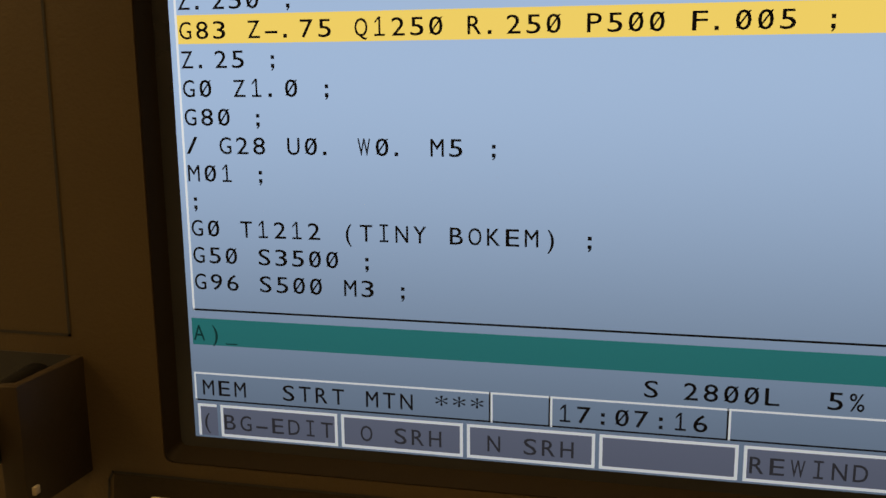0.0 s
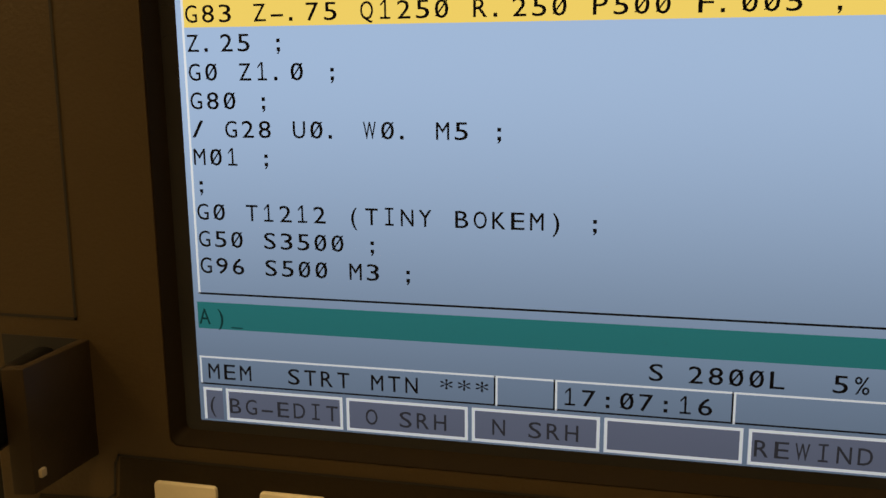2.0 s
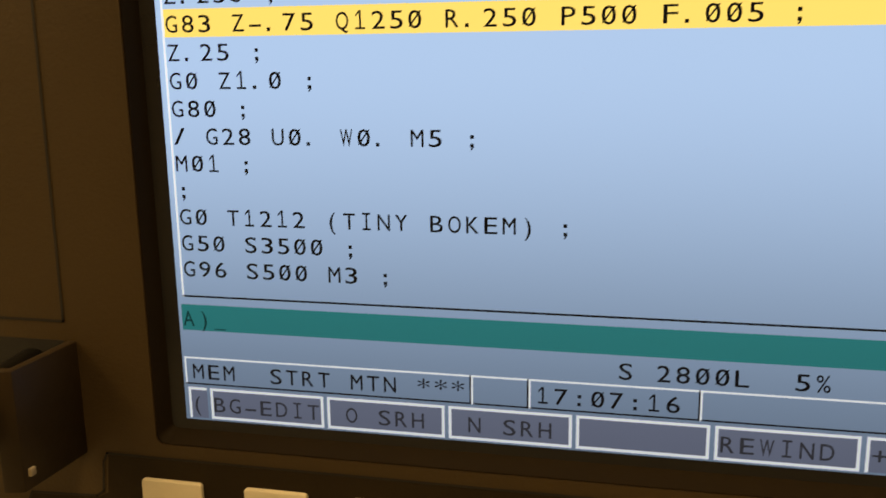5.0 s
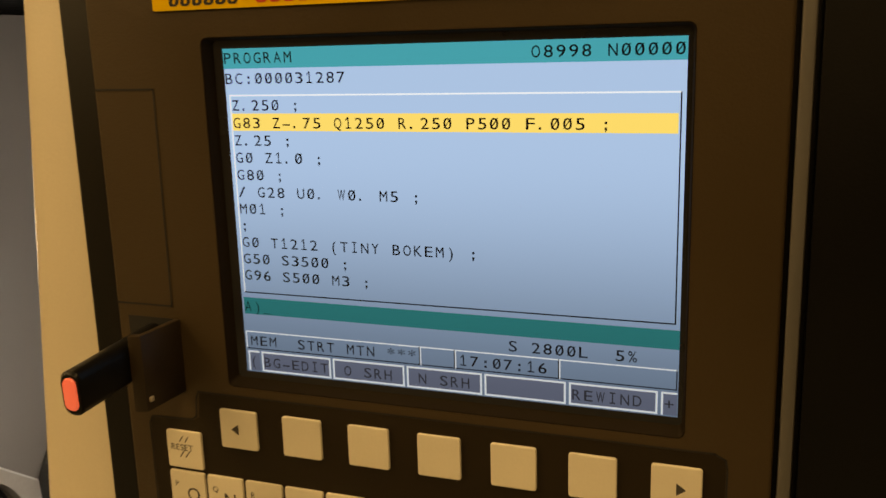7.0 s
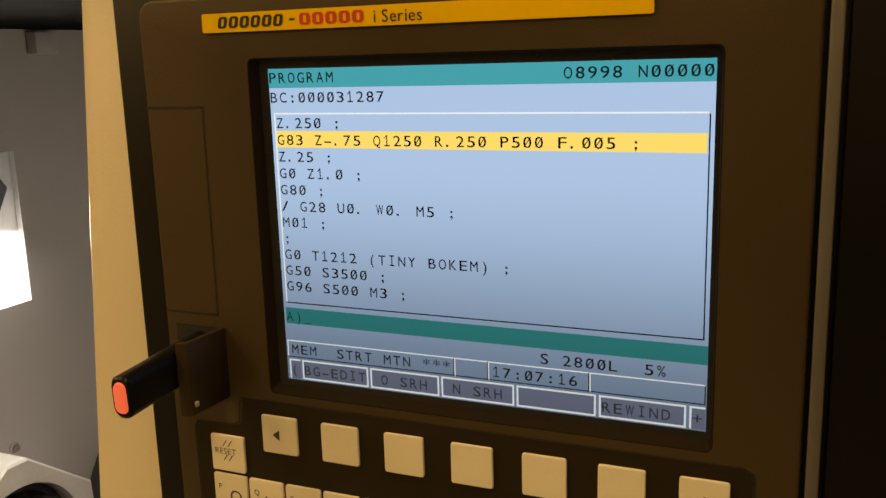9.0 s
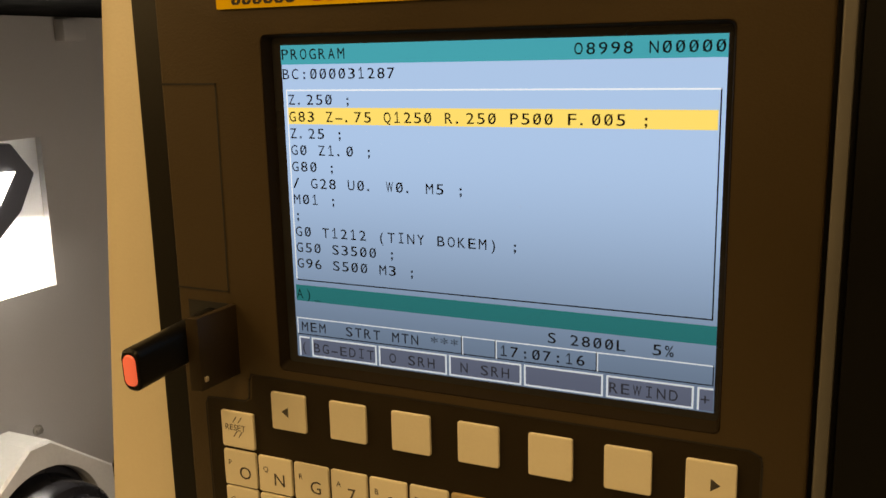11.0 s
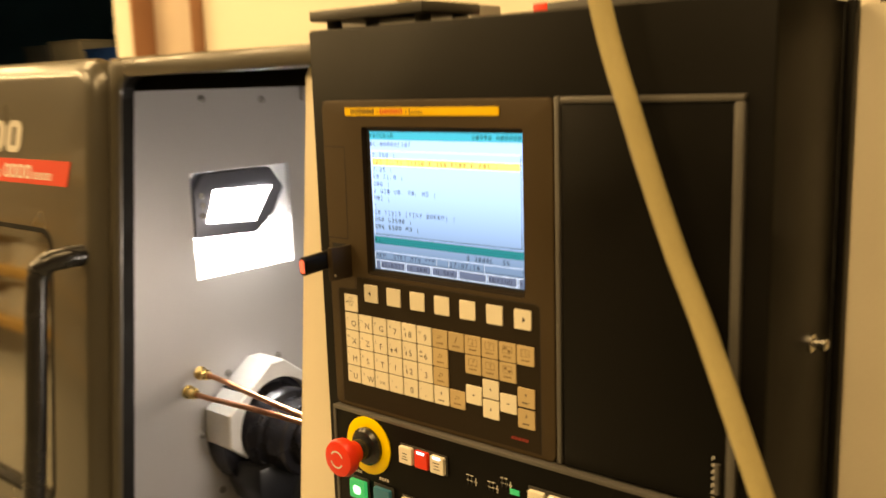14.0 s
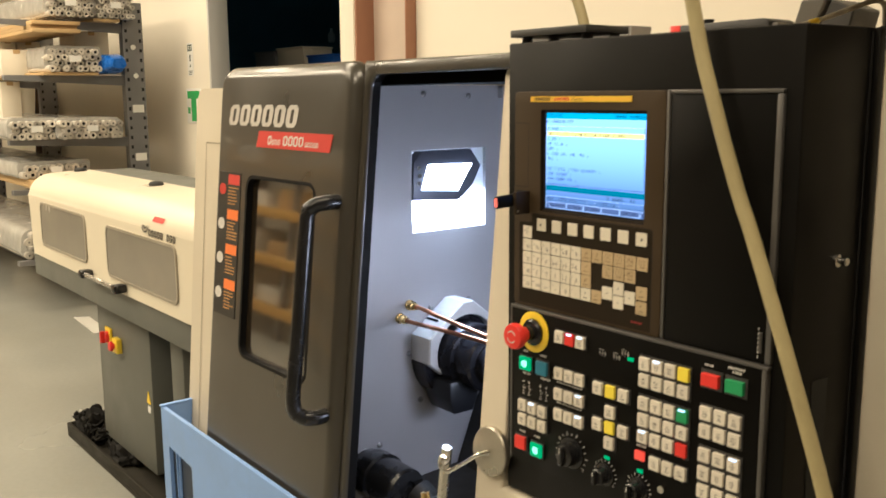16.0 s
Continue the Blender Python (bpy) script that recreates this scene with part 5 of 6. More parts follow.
b = bm_new()
tube(b, [(0.272, 0.25, 1.731), (0.285, 0.252, 1.731), (0.306, 0.28, 1.739), (0.338, 0.33, 1.759), (0.360, 0.36, 1.771), (0.371, 0.37, 1.765), (0.374, 0.37, 1.74), (0.374, 0.37, 1.717)], 0.0042, 10, 8)
cable = solid("grey_cable", b, surface("grey_cable_sheath", (0.36, 0.33, 0.26), 0.5), "grey control cable arching into a gland", "cable")
b = bm_new()
tube(b, [(0.302, 0.2745, 1.7372), (0.306, 0.28, 1.739), (0.310, 0.2862, 1.7412)], 0.0050, 10, 3)
part("tape", b, YELLOWPLASTIC, cable, "yellow tape band")
b = bm_new()
tube(b, [(0.405, 0.40, 1.792), (0.404, 0.39, 1.770), (0.396, 0.375, 1.752), (0.388, 0.37, 1.74), (0.385, 0.37, 1.7165)], 0.0048, 10, 8)
solid("black_cable", b, BLACKRUBBER, "black cable hanging from the overhead box", "cable")
b = bm_new()
turned(b, [(0.0, 0.016), (0.006, 0.016), (0.008, 0.012), (0.016, 0.010)], (0.379, 0.37, 1.7155), (0, 0, 1), 16)
solid("cable_gland", b, BLACKRUBBER, "black rubber cable gland", "gland")
b = bm_new()
tube(b, [(0.435, 0.40, 1.79), (0.438, 0.40, 1.77), (0.445, 0.40, 1.74), (0.447, 0.40, 1.715)], 0.0016, 8, 5)
solid("thin_wire", b, YELLOWPLASTIC, "thin yellow wire hanging from the overhead box", "wire")

over = thing("overhead_box", (0.7, 0.3, 1.715), "beige sheet-metal box raised on black posts over the lathe", "cabinet")
b = bm_new()
box(b, 0.30, 1.05, 0.15, 0.66, 1.790, 2.15, 0.006)
part("case", b, BEIGE, over)
# Black strip drawn in as the recess shadow along the lower edge.
b = bm_new()
box(b, 0.36, 1.03, 0.155, 0.175, 1.7845, 1.7898)
part("drawn_shadow", b, HOLE, over, smooth=False)
# Underside in a darker beige than the case.
b = bm_new()
box(b, 0.365, 1.03, 0.178, 0.64, 1.782, 1.7898, 0.002)
part("underside", b, surface("dark_beige_sheet", (0.34, 0.30, 0.23), 0.5, metal=0.3, vary=0.15, scale=8), over)
for x, y in ((0.457, 0.35), (0.505, 0.43), (0.95, 0.36)):
    b = bm_new()
    cyl(b, (x, y, 1.714), (x, y, 1.783), 0.0135, 18)
    part("post", b, BLACKGLOSS, over, "black round post")
for x in (0.47, 0.60):
    b = bm_new()
    turned(b, [(0.0, 0.010), (0.004, 0.010), (0.006, 0.006), (0.009, 0.005)], (x, 0.33, 1.782), (0, 0, -1), 12)
    part("screw", b, BLACKRUBBER, over)
br = thing("bracket_lamp", (0.2, 0.55, 1.716), "grey folded bracket standing on the lathe roof", "bracket")
b = bm_new()
prism(b, [(0.130, 1.733), (0.172, 1.733), (0.200, 1.797), (0.150, 1.797)], 0.50, 0.56)
bmesh.ops.bevel(b, geom=b.edges[:], offset=0.003, segments=1, profile=0.5, affect="EDGES")
part("plate", b, surface("bracket_grey", (0.09, 0.085, 0.075), 0.5, metal=0.2), br)
b = bm_new()
prism(b, [(0.178, 1.733), (0.240, 1.733), (0.250, 1.775), (0.206, 1.795)], 0.505, 0.60)
bmesh.ops.bevel(b, geom=b.edges[:], offset=0.003, segments=1, profile=0.5, affect="EDGES")
part("arm", b, DARKGREY, br)
b = bm_new()
box(b, 0.06, 0.30, 0.42, 0.70, 1.7155, 1.7328, 0.002)
solid("roof_box", b, BEIGE, "low beige box on the lathe roof", "box")

# hoses
b = bm_new()
tube(b, [(0.10, -0.02, 3.2), (0.165, -0.035, 2.6), (0.231, -0.037, 2.1), (0.307, -0.0235, 1.74), (0.347, -0.0225, 1.61), (0.387, -0.0215, 1.50), (0.417, -0.0215, 1.43), (0.487, -0.0215, 1.25), (0.531, -0.0235, 1.134), (0.596, -0.033, 0.96), (0.70, -0.06, 0.70), (0.80, -0.05, 0.40), (0.86, -0.05, 0.12), (0.90, -0.2, 0.016), (0.95, -0.6, 0.0145)], 0.0100, 18, 10)
solid("air_hose", b, HOSE, "beige rubber air hose hanging in front of the panel", "hose")
b = bm_new()
tube(b, [(-0.66, 0.55, 2.6), (-0.55, 0.52, 2.15), (-0.440, 0.5, 1.90), (-0.406, 0.5, 1.83), (-0.380, 0.5, 1.757), (-0.372, 0.5, 1.70), (-0.37, 0.52, 1.66)], 0.0125, 16, 8)
solid("air_hose", b, HOSE, "beige rubber hose dropping behind the cabinet", "hose")

# magnet with hook and hanging tools on the beige post
mag = thing("magnet_hook", (-0.13, -0.01, 0.97), "round steel magnet with a wire hook on the beige post", "magnet hook")
my = front_y(0.968)
b = bm_new()
turned(b, [(0.0, 0.047), (0.010, 0.047), (0.0125, 0.045), (0.013, 0.041), (0.0125, 0.01)], (-0.131, my, 0.968), Vector((0, -1, 0.083)), 40)
part("disc", b, surface("brushed_steel_disc", (0.5, 0.47, 0.40), 0.35, metal=0.9, vary=0.12, scale=18), mag)
b = bm_new()
tube(b, [(-0.131, my - 0.012, 0.968), (-0.145, my - 0.03, 0.962), (-0.165, my - 0.04, 0.945), (-0.185, my - 0.048, 0.930), (-0.200, my - 0.060, 0.920), (-0.215, my - 0.062, 0.928), (-0.214, my - 0.060, 0.946), (-0.195, my - 0.060, 0.948)], 0.0042, 10, 6)
part("hook", b, CHROME, mag, "bright wire hook")
wr = thing("hex_wrench", (-0.24, -0.04, 0.83), "worn steel wrench hanging from the magnet hook", "wrench")
b = bm_new()
cyl(b, (-0.212, my - 0.047, 0.962), (-0.238, my - 0.047, 0.790), 0.0105, 6)
part("shank", b, STEEL, wr, smooth=False)
b = bm_new()
tube(b, [(-0.238, my - 0.047, 0.792), (-0.248, my - 0.047, 0.770), (-0.265, my - 0.047, 0.775), (-0.277, my - 0.047, 0.81), (-0.285, my - 0.047, 0.845)], 0.009, 10, 5)
part("jaw", b, BRASS, wr, "brassy worn jaw")

# ---- bar feeder ----
feeder = thing("bar_feeder", (-2.7, 0.35, 0), "cream and grey bar feeder beside the lathe", "bar feeder")
FY = 0.10
b = bm_new()
prof = [(FY, 0.875), (FY, 1.165)]
for k in range(8):
    a = radians(180 - 80 * k / 7)
    prof.append((FY + 0.11 + 0.11 * math.cos(a), 1.165 + 0.10 * math.sin(a)))
prof += [(0.33, 1.272), (0.40, 1.272), (0.40, 0.875)]
prism(b, prof, -3.72, -1.56, axis="x")
es = [e for e in b.edges if abs(e.verts[0].co.x + 3.72) < 1e-5 and abs(e.verts[1].co.x + 3.72) < 1e-5]
bmesh.ops.bevel(b, geom=es, offset=0.03, segments=4, profile=0.5, affect="EDGES")
cover = part("cover", b, FEEDERWHITE, feeder, "cream hinged cover")
for x0, x1, z0, z1 in ((-2.575, -1.875, 0.932, 1.128), (-3.50, -2.845, 0.945, 1.14)):
    b = bm_new()
    prism(b, rounded(x1 - x0, z1 - z0, 0.03, 5, (x0 + x1) / 2, (z0 + z1) / 2), FY - 0.004, FY + 0.006)
    w = part("window", b, SMOKED, cover, "smoked plastic window")
    b = bm_new()
    plate_with_hole(b, rounded(x1 - x0 + 0.012, z1 - z0 + 0.012, 0.034, 5, (x0 + x1) / 2, (z0 + z1) / 2), rounded(x1 - x0 - 0.006, z1 - z0 - 0.006, 0.027, 5, (x0 + x1) / 2, (z0 + z1) / 2), FY - 0.006, FY + 0.004)
    part("window_seal", b, surface("seal_grey", (0.3, 0.27, 0.21), 0.6), cover)
b = bm_new()
box(b, -3.74, -1.57, FY + 0.012, 0.42, 0.765, 0.873, 0.006)
part("beam", b, FEEDERGREY, feeder, "grey steel beam")
b = bm_new()
box(b, -3.70, -1.56, 0.402, 0.62, 1.19, 1.268, 0.004)
part("magazine", b, FEEDERGREY, feeder, "grey bar magazine")
b = bm_new()
tube(b, [(-2.78, FY - 0.035, 0.905), (-2.6, FY - 0.035, 0.905), (-2.42, FY - 0.035, 0.905)], 0.010, 12, 4)
part("grip_bar", b, STEEL, feeder)
for x in (-2.80, -2.40):
    b = bm_new()
    box(b, x - 0.022, x + 0.022, FY - 0.052, FY, 0.888, 0.922, 0.008)
    part("grip_end", b, BLACKGLOSS, feeder, "black grip bracket")
for x, y in ((-2.62, 0.33), (-3.62, 0.33)):
    b = bm_new()
    turned(b, [(0.0, 0.030), (0.008, 0.030), (0.016, 0.024), (0.018, 0.01)], (x, y, 1.271), (0, 0, 1), 20)
    part("knob", b, BLACKRUBBER, feeder)
# mark on the cover: ring and slanted bars in place of the maker's lettering
b = bm_new()
for rr0, rr1 in ((0.030, 0.036), (0.016, 0.022)):
    for k in range(24):
        a, a2 = radians(15 * k), radians(15 * (k + 1))
        b.faces.new([b.verts.new((-2.15 + r_ * math.cos(t_), FY - 0.003, 1.185 + r_ * math.sin(t_))) for r_, t_ in ((rr0, a), (rr1, a), (rr1, a2), (rr0, a2))])
for vv in b.verts:
    if vv.co.z > 1.165:
        vv.co.y += 1.15 * (vv.co.z - 1.165) ** 1.0 * 0.35
part("mark_ring", b, BADGEBLACK, cover, smooth=False)
for i in range(10):
    if i not in (5, 9):
        b = bm_new()
        slanted(b, -2.12 + 0.028 * i, 1.140, 0.020, 0.026, FY - 0.002, 0.2, 0.3)
        part("letter_block", b, BADGEBLACK, cover, smooth=False)
b = bm_new()
slanted(b, -2.09, 1.196, 0.10, 0.018, FY + 0.004, 0.5)
for vv in b.verts:
    vv.co.y = FY + 0.11 - math.sqrt(max(0.0, 1 - ((vv.co.z - 1.165) / 0.10) ** 2)) * 0.11 - 0.002
part("mark_flash", b, REDPRINT, cover, smooth=False)
# stand
b = bm_new()
box(b, -3.06, -2.43, 0.19, 0.55, 0.10, 0.764, 0.006)
stand = part("stand", b, FEEDERGREY, feeder, "grey steel stand cabinet")
b = bm_new()
box(b, -2.24, -2.12, 0.20, 0.55, 0.10, 0.764, 0.006)
part("leg", b, FEEDERGREY, feeder)
# Black sheet put in for the dark gap between stand and leg.
b = bm_new()
box(b, -2.425, -2.245, 0.30, 0.31, 0.10, 0.764)
part("gap_panel", b, HOLE, feeder, smooth=False)
b = bm_new()
box(b, -2.935, -2.868, 0.178, 0.19, 0.56, 0.635, 0.003)
sw = part("main_switch", b, YELLOWPLASTIC, feeder, "red and yellow main switch")
b = bm_new()
turned(b, [(0.0, 0.026), (0.012, 0.026), (0.016, 0.022)], (-2.902, 0.178, 0.595), (0, -1, 0), 20)
box(b, -2.910, -2.894, 0.145, 0.166, 0.570, 0.622, 0.004)
part("switch_knob", b, REDPLASTIC, sw)
b = bm_new()
box(b, -2.812, -2.752, 0.165, 0.19, 0.548, 0.612, 0.004)
part("stop_box", b, YELLOWPLASTIC, sw)
b = bm_new()
turned(b, [(0.0, 0.012), (0.006, 0.012), (0.008, 0.021), (0.018, 0.021), (0.021, 0.017)], (-2.786, 0.165, 0.580), (0, -1, 0), 18)
part("stop_button", b, REDPLASTIC, feeder)
b = bm_new()
prism(b, [(-2.49, 0.40), (-2.45, 0.40), (-2.47, 0.45)], 0.187, 0.1895)
part("warning_triangle", b, YELLOWPLASTIC, feeder, smooth=False)
b = bm_new()
bar(b, -2.485, 0.36, 0.03, 0.03, 0.1885)
part("warning_text", b, PAPER, feeder, smooth=False)

tray = thing("drip_tray", (-2.8, 0.3, 0), "oily dark steel drip tray under the bar feeder", "tray")
b = bm_new()
box(b, -3.42, -1.65, 0.12, 0.62, 0.0, 0.025, 0.003)
part("base", b, TRAYMAT, tray)
for ext in ((-3.42, -1.65, 0.12, 0.135), (-3.42, -1.65, 0.605, 0.62), (-3.42, -3.405, 0.135, 0.605), (-1.665, -1.65, 0.135, 0.605)):
    b = bm_new()
    box(b, *ext, 0.0252, 0.068, 0.002)
    part("rim", b, TRAYMAT, tray)
# tangle of oily swarf and rag
rag = bm_new()
rng = random.Random(4)
for k in range(110):
    cx_, cy_ = -3.27 + rng.gauss(0, 0.085), 0.25 + rng.gauss(0, 0.08)
    pts = []
    h = 0.03
    a = rng.uniform(0, 6.28)
    for j in range(5):
        a += rng.uniform(-1.2, 1.2)
        cx_ += 0.035 * math.cos(a)
        cy_ += 0.035 * math.sin(a)
        cy_ = min(max(cy_, 0.155), 0.58)
        cx_ = min(max(cx_, -3.40), -2.9)
        h = max(0.036, min(0.125, h + rng.uniform(-0.025, 0.04)))
        pts.append((cx_, cy_, h))
    tube(rag, pts, rng.uniform(0.004, 0.011), 6, 4)
solid("swarf_heap", rag, OILY, "tangled black oily swarf lying in the tray", "swarf", kind="stuff")
for k, (rx, ry, rz, big) in enumerate(((-3.30, 0.25, 0.055, 1.25), (-3.08, 0.30, 0.05, 1.15), (-2.85, 0.22, 0.045, 0.9))):
    b = bm_new()
    bmesh.ops.create_icosphere(b, subdivisions=4, radius=0.09 * big)
    for vv in b.verts:
        n_ = noise.noise(vv.co * 16 + Vector((k * 5, 0, 0))) + 0.4 * noise.noise(vv.co * 45)
        vv.co = Vector((vv.co.x * (1.2 + 0.5 * n_), vv.co.y * (0.85 + 0.5 * n_), max(vv.co.z, -0.015) * (0.75 + 0.8 * n_)))
        vv.co += Vector((rx, ry, rz))
        vv.co.y = max(vv.co.y, 0.138)
    solid("oily_rag", b, OILY, "crumpled black oily rag in the tray", "rag")

# ---- blue cart ----
cart = thing("chip_cart", (-1.2, 0.0, 0), "light blue sheet-steel chip cart under the lathe front", "cart")
CX0, CX1, CY0, CY1, CZ = -1.54, -0.45, -0.162, 0.0, 0.703
T_ = 0.012
b = bm_new()
n_out = [(CX0, 0.10), (CX1, 0.10), (CX1, CZ - 0.016), (CX0, CZ)]
n_in = [(-1.49, 0.20), (-1.325, 0.20), (-1.325, 0.575), (-1.49, 0.59)]
plate_with_hole(b, n_out, n_in, CY0 + 0.052, CY0 + 0.064)
front = part("front_sheet", b, BLUECART, cart, smooth=False)
# Sheet in darkened blue imitates the shade inside the cart.
b = bm_new()
box(b, -1.51, -1.30, CY0 + 0.0645, CY0 + 0.07, 0.18, 0.60)
part("opening_back", b, surface("shaded_blue_inside", (0.02, 0.035, 0.07), 0.6), cart, smooth=False)
b = bm_new()
for x in (-1.455, -1.435):
    box(b, x, x + 0.004, CY0 + 0.058, CY0 + 0.064, 0.19, 0.58)
part("opening_slat", b, BLUECART, cart, smooth=False)
b = bm_new()
box(b, CX0, CX0 + T_, CY0 + 0.0645, CY1, 0.10, CZ - 0.001, 0.001)
part("end_sheet", b, BLUECART, cart)
b = bm_new()
box(b, CX0 + 0.0125, -1.30, CY1 - 0.012, CY1, 0.10, CZ - 0.004, 0.001)
part("back_sheet", b, BLUECART, cart)
b = bm_new()
box(b, CX0 + 0.0125, CX1, CY0 + 0.0705, CY1 - 0.0125, 0.10, 0.13)
part("floor_sheet", b, BLUECART, cart)
b = bm_new()
box(b, CX0 - 0.004, CX0 + 0.013, CY0 + 0.049, CY1 + 0.002, CZ - 0.0005, CZ + 0.006, 0.002)
part("rim", b, BLUECART, cart)
for x in (-1.44, -0.60):
    b = bm_new()
    cyl(b, (x, -0.055, 0.05), (x, -0.02, 0.05), 0.05, 20)
    box(b, x - 0.02, x + 0.02, -0.05, -0.025, 0.06, 0.1005)
    part("castor", b, BLACKRUBBER, cart)

# paper on the floor
b = bm_new()
b.faces.new([b.verts.new(p) for p in ((-5.95, 0.90, 0.004), (-5.35, 0.86, 0.004), (-5.32, 0.97, 0.006), (-5.85, 0.99, 0.012))])
bmesh.ops.solidify(b, geom=b.faces[:], thickness=0.001)
solid("paper_sheet", b, PAPER, "white sheet of paper lying on the floor", "paper")

# ---- cantilever rack with bar stock ----
rack = thing("cantilever_rack", (-7.6, 1.5, 0), "grey perforated cantilever rack loaded with bundles of tube", "rack")
UX = (-6.2, -8.6, -11.0)
ARMS = (0.42, 0.955, 1.325, 1.80, 2.20)
for i, ux in enumerate(UX):
    b = bm_new()
    box(b, ux - 0.09, ux, 1.50, 1.66, 0.0, 2.36, 0.006)
    up = part("upright", b, RACKGREY, rack)
    b = bm_new()
    for side_y in (1.525, 1.635):
        z = 0.12
        while z < 2.33:
            box(b, ux - 0.001, ux + 0.0012, side_y - 0.009, side_y + 0.009, z - 0.013, z + 0.013)
            z += 0.075
    tagged(part("slot_row", b, HOLE, up, smooth=False), kind="stuff")
    for z in ARMS:
        b = bm_new()
        prism(b, [(0.62, z - 0.035), (1.498, z - 0.075), (1.498, z), (0.62, z)], ux - 0.075, ux - 0.015, axis="x")
        part("arm", b, RACKGREY, rack)
for z in (1.545, 1.165):
    b = bm_new()
    box(b, -6.1985, -6.1965, 1.545, 1.635, z - 0.03, z + 0.03)
    part("rack_label", b, PAPER, rack, "white paper label", smooth=False)
for z, y in ((2.02, 1.575), (1.80, 1.585)):
    b = bm_new()
    cyl(b, (-6.1995, y, z), (-6.194, y, z), 0.02, 14)
    part("rack_button", b, PAPER, rack)
b = bm_new()
box(b, -11.05, -6.12, 1.30, 1.70, 0.0, 0.06)
part("foot_beam", b, RACKGREY, rack)


def board_stack(x0, x1, y0, y1, z, count, t=0.022):
    for k in range(count):
        b = bm_new()
        box(b, x0 + 0.03 * k, x1 - 0.04 * (k % 2), y0, y1 - 0.01 * (k % 2), z + t * k, z + t * (k + 1) - 0.001, 0.002)
        solid("timber_board", b, TIMBER, "pale timber board lying on the rack arms", "board", group="boards on the rack")


board_stack(-10.6, -6.10, 1.25, 1.45, ARMS[4], 1)
board_stack(-10.4, -6.06, 0.80, 1.14, ARMS[4] - 0.095, 3, 0.028)
board_stack(-10.2, -6.08, 0.86, 1.26, ARMS[3], 1)
board_stack(-10.3, -6.00, 0.72, 1.20, ARMS[1] + 0.02, 2, 0.03)
board_stack(-10.3, -6.02, 1.22, 1.42, ARMS[1] + 0.0, 1, 0.03)


def bundle(x0, x1, yc, z, cols, rows, r, material, label, wrap=True, droop=0.0):
    """A bundle of tubes along x whose open ends show, partly wrapped in film."""
    t = thing("tube_bundle", ((x0 + x1) / 2, yc, z), label, "tubes", group="tube bundles on the rack")
    rg = random.Random(int(1000 * (yc + z)))
    meshes = []
    for k in range(3):
        b = bm_new()
        for r_in, r_out in ((r * (0.46, 0.34, 0.22)[k], r * (1.04, 1.02, 0.98)[k]),):
            seg = 10
            rings = [[b.verts.new((x, rr * math.cos(2 * math.pi * j / seg), rr * math.sin(2 * math.pi * j / seg))) for j in range(seg)] for x, rr in ((x0 - x1, r_out), (0.0, r_out), (0.0, r_in), (-0.014, r_in))]
            for ra, rb in zip(rings, rings[1:]):
                for j in range(seg):
                    b.faces.new((ra[j], ra[(j + 1) % seg], rb[(j + 1) % seg], rb[j]))
            b.faces.new(rings[-1])
        bmesh.ops.recalc_face_normals(b, faces=b.faces[:])
        # Shallow bores are blackened to imitate the shade deep inside the tubes.
        bore = [f_.index for f_ in b.faces if max(v_.co.y ** 2 + v_.co.z ** 2 for v_ in f_.verts) < (r * 0.8) ** 2] if not b.faces.index_update() else []
        tube_mesh = mesh_of("tube", b, material)
        tube_mesh.materials.append(HOLE)
        for q in bore:
            tube_mesh.polygons[q].material_index = 1
        meshes.append(tube_mesh)
    for row in range(rows):
        for c in range(cols - (row % 2)):
            y = yc + (c - (cols - 1 - row % 2) / 2) * 2.03 * r
            zz = z + r + row * 1.75 * r
            same_part("tube", meshes[rg.randrange(3)], (x1 - rg.uniform(0, 0.07), y + rg.uniform(-0.3, 0.3) * r * (row > 0), zz - rg.uniform(0, 0.3) * r * (row > 0)), t)
    if wrap:
        b = bm_new()
        w, h = cols * 2.05 * r + 0.02, (rows * 1.75 + 0.4) * r + 0.015
        n_ = 14
        secs = []
        for s in range(n_):
            x = x0 + 0.02 + (x1 - 0.13 - x0) * s / (n_ - 1)
            sec = []
            for a, q in rounded(w, h, min(w, h) * 0.3, 4, yc, z + h / 2 - 0.002):
                k = 1 + 0.07 * noise.noise(Vector((x * 5, a * 9, q * 9)))
                sec.append(b.verts.new((x, yc + (a - yc) * k, max(z + 0.001, z + (q - z) * k))))
            secs.append(sec)
        for s0, s1 in zip(secs, secs[1:]):
            for j in range(len(s0)):
                b.faces.new((s0[j], s0[(j + 1) % len(s0)], s1[(j + 1) % len(s0)], s1[j]))
        bmesh.ops.recalc_face_normals(b, faces=b.faces[:])
        b.faces.new(secs[-1])
        part("plastic_wrap", b, WRAP, t, "crumpled clear plastic wrap")
    b = bm_new()
    box(b, x1 + 0.0005, x1 + 0.0025, yc - 0.05, yc + 0.03, z + r * rows * 0.75, z + r * rows * 0.75 + 0.045)
    part("tag", b, PAPER, t, "white paper tag", smooth=False)
    return t


bundle(-10.5, -6.02, 1.08, ARMS[4] + 0.023, 8, 5, 0.020, TUBESTEEL, "wrapped bundle of thin steel tubes on the rack")
bundle(-10.5, -6.05, 1.42, ARMS[4] + 0.023, 7, 5, 0.020, TUBESTEEL, "wrapped bundle of thin steel tubes with a paper tag")
bundle(-10.2, -6.04, 1.09, ARMS[3] + 0.023, 8, 4, 0.0245, TUBESTEEL, "bundle of round steel bars with a paper tag")
bundle(-10.3, -6.0, 1.17, ARMS[2] + 0.002, 9, 3, 0.026, TUBESTEEL, "plastic-wrapped bundle of steel tubes on the rack")
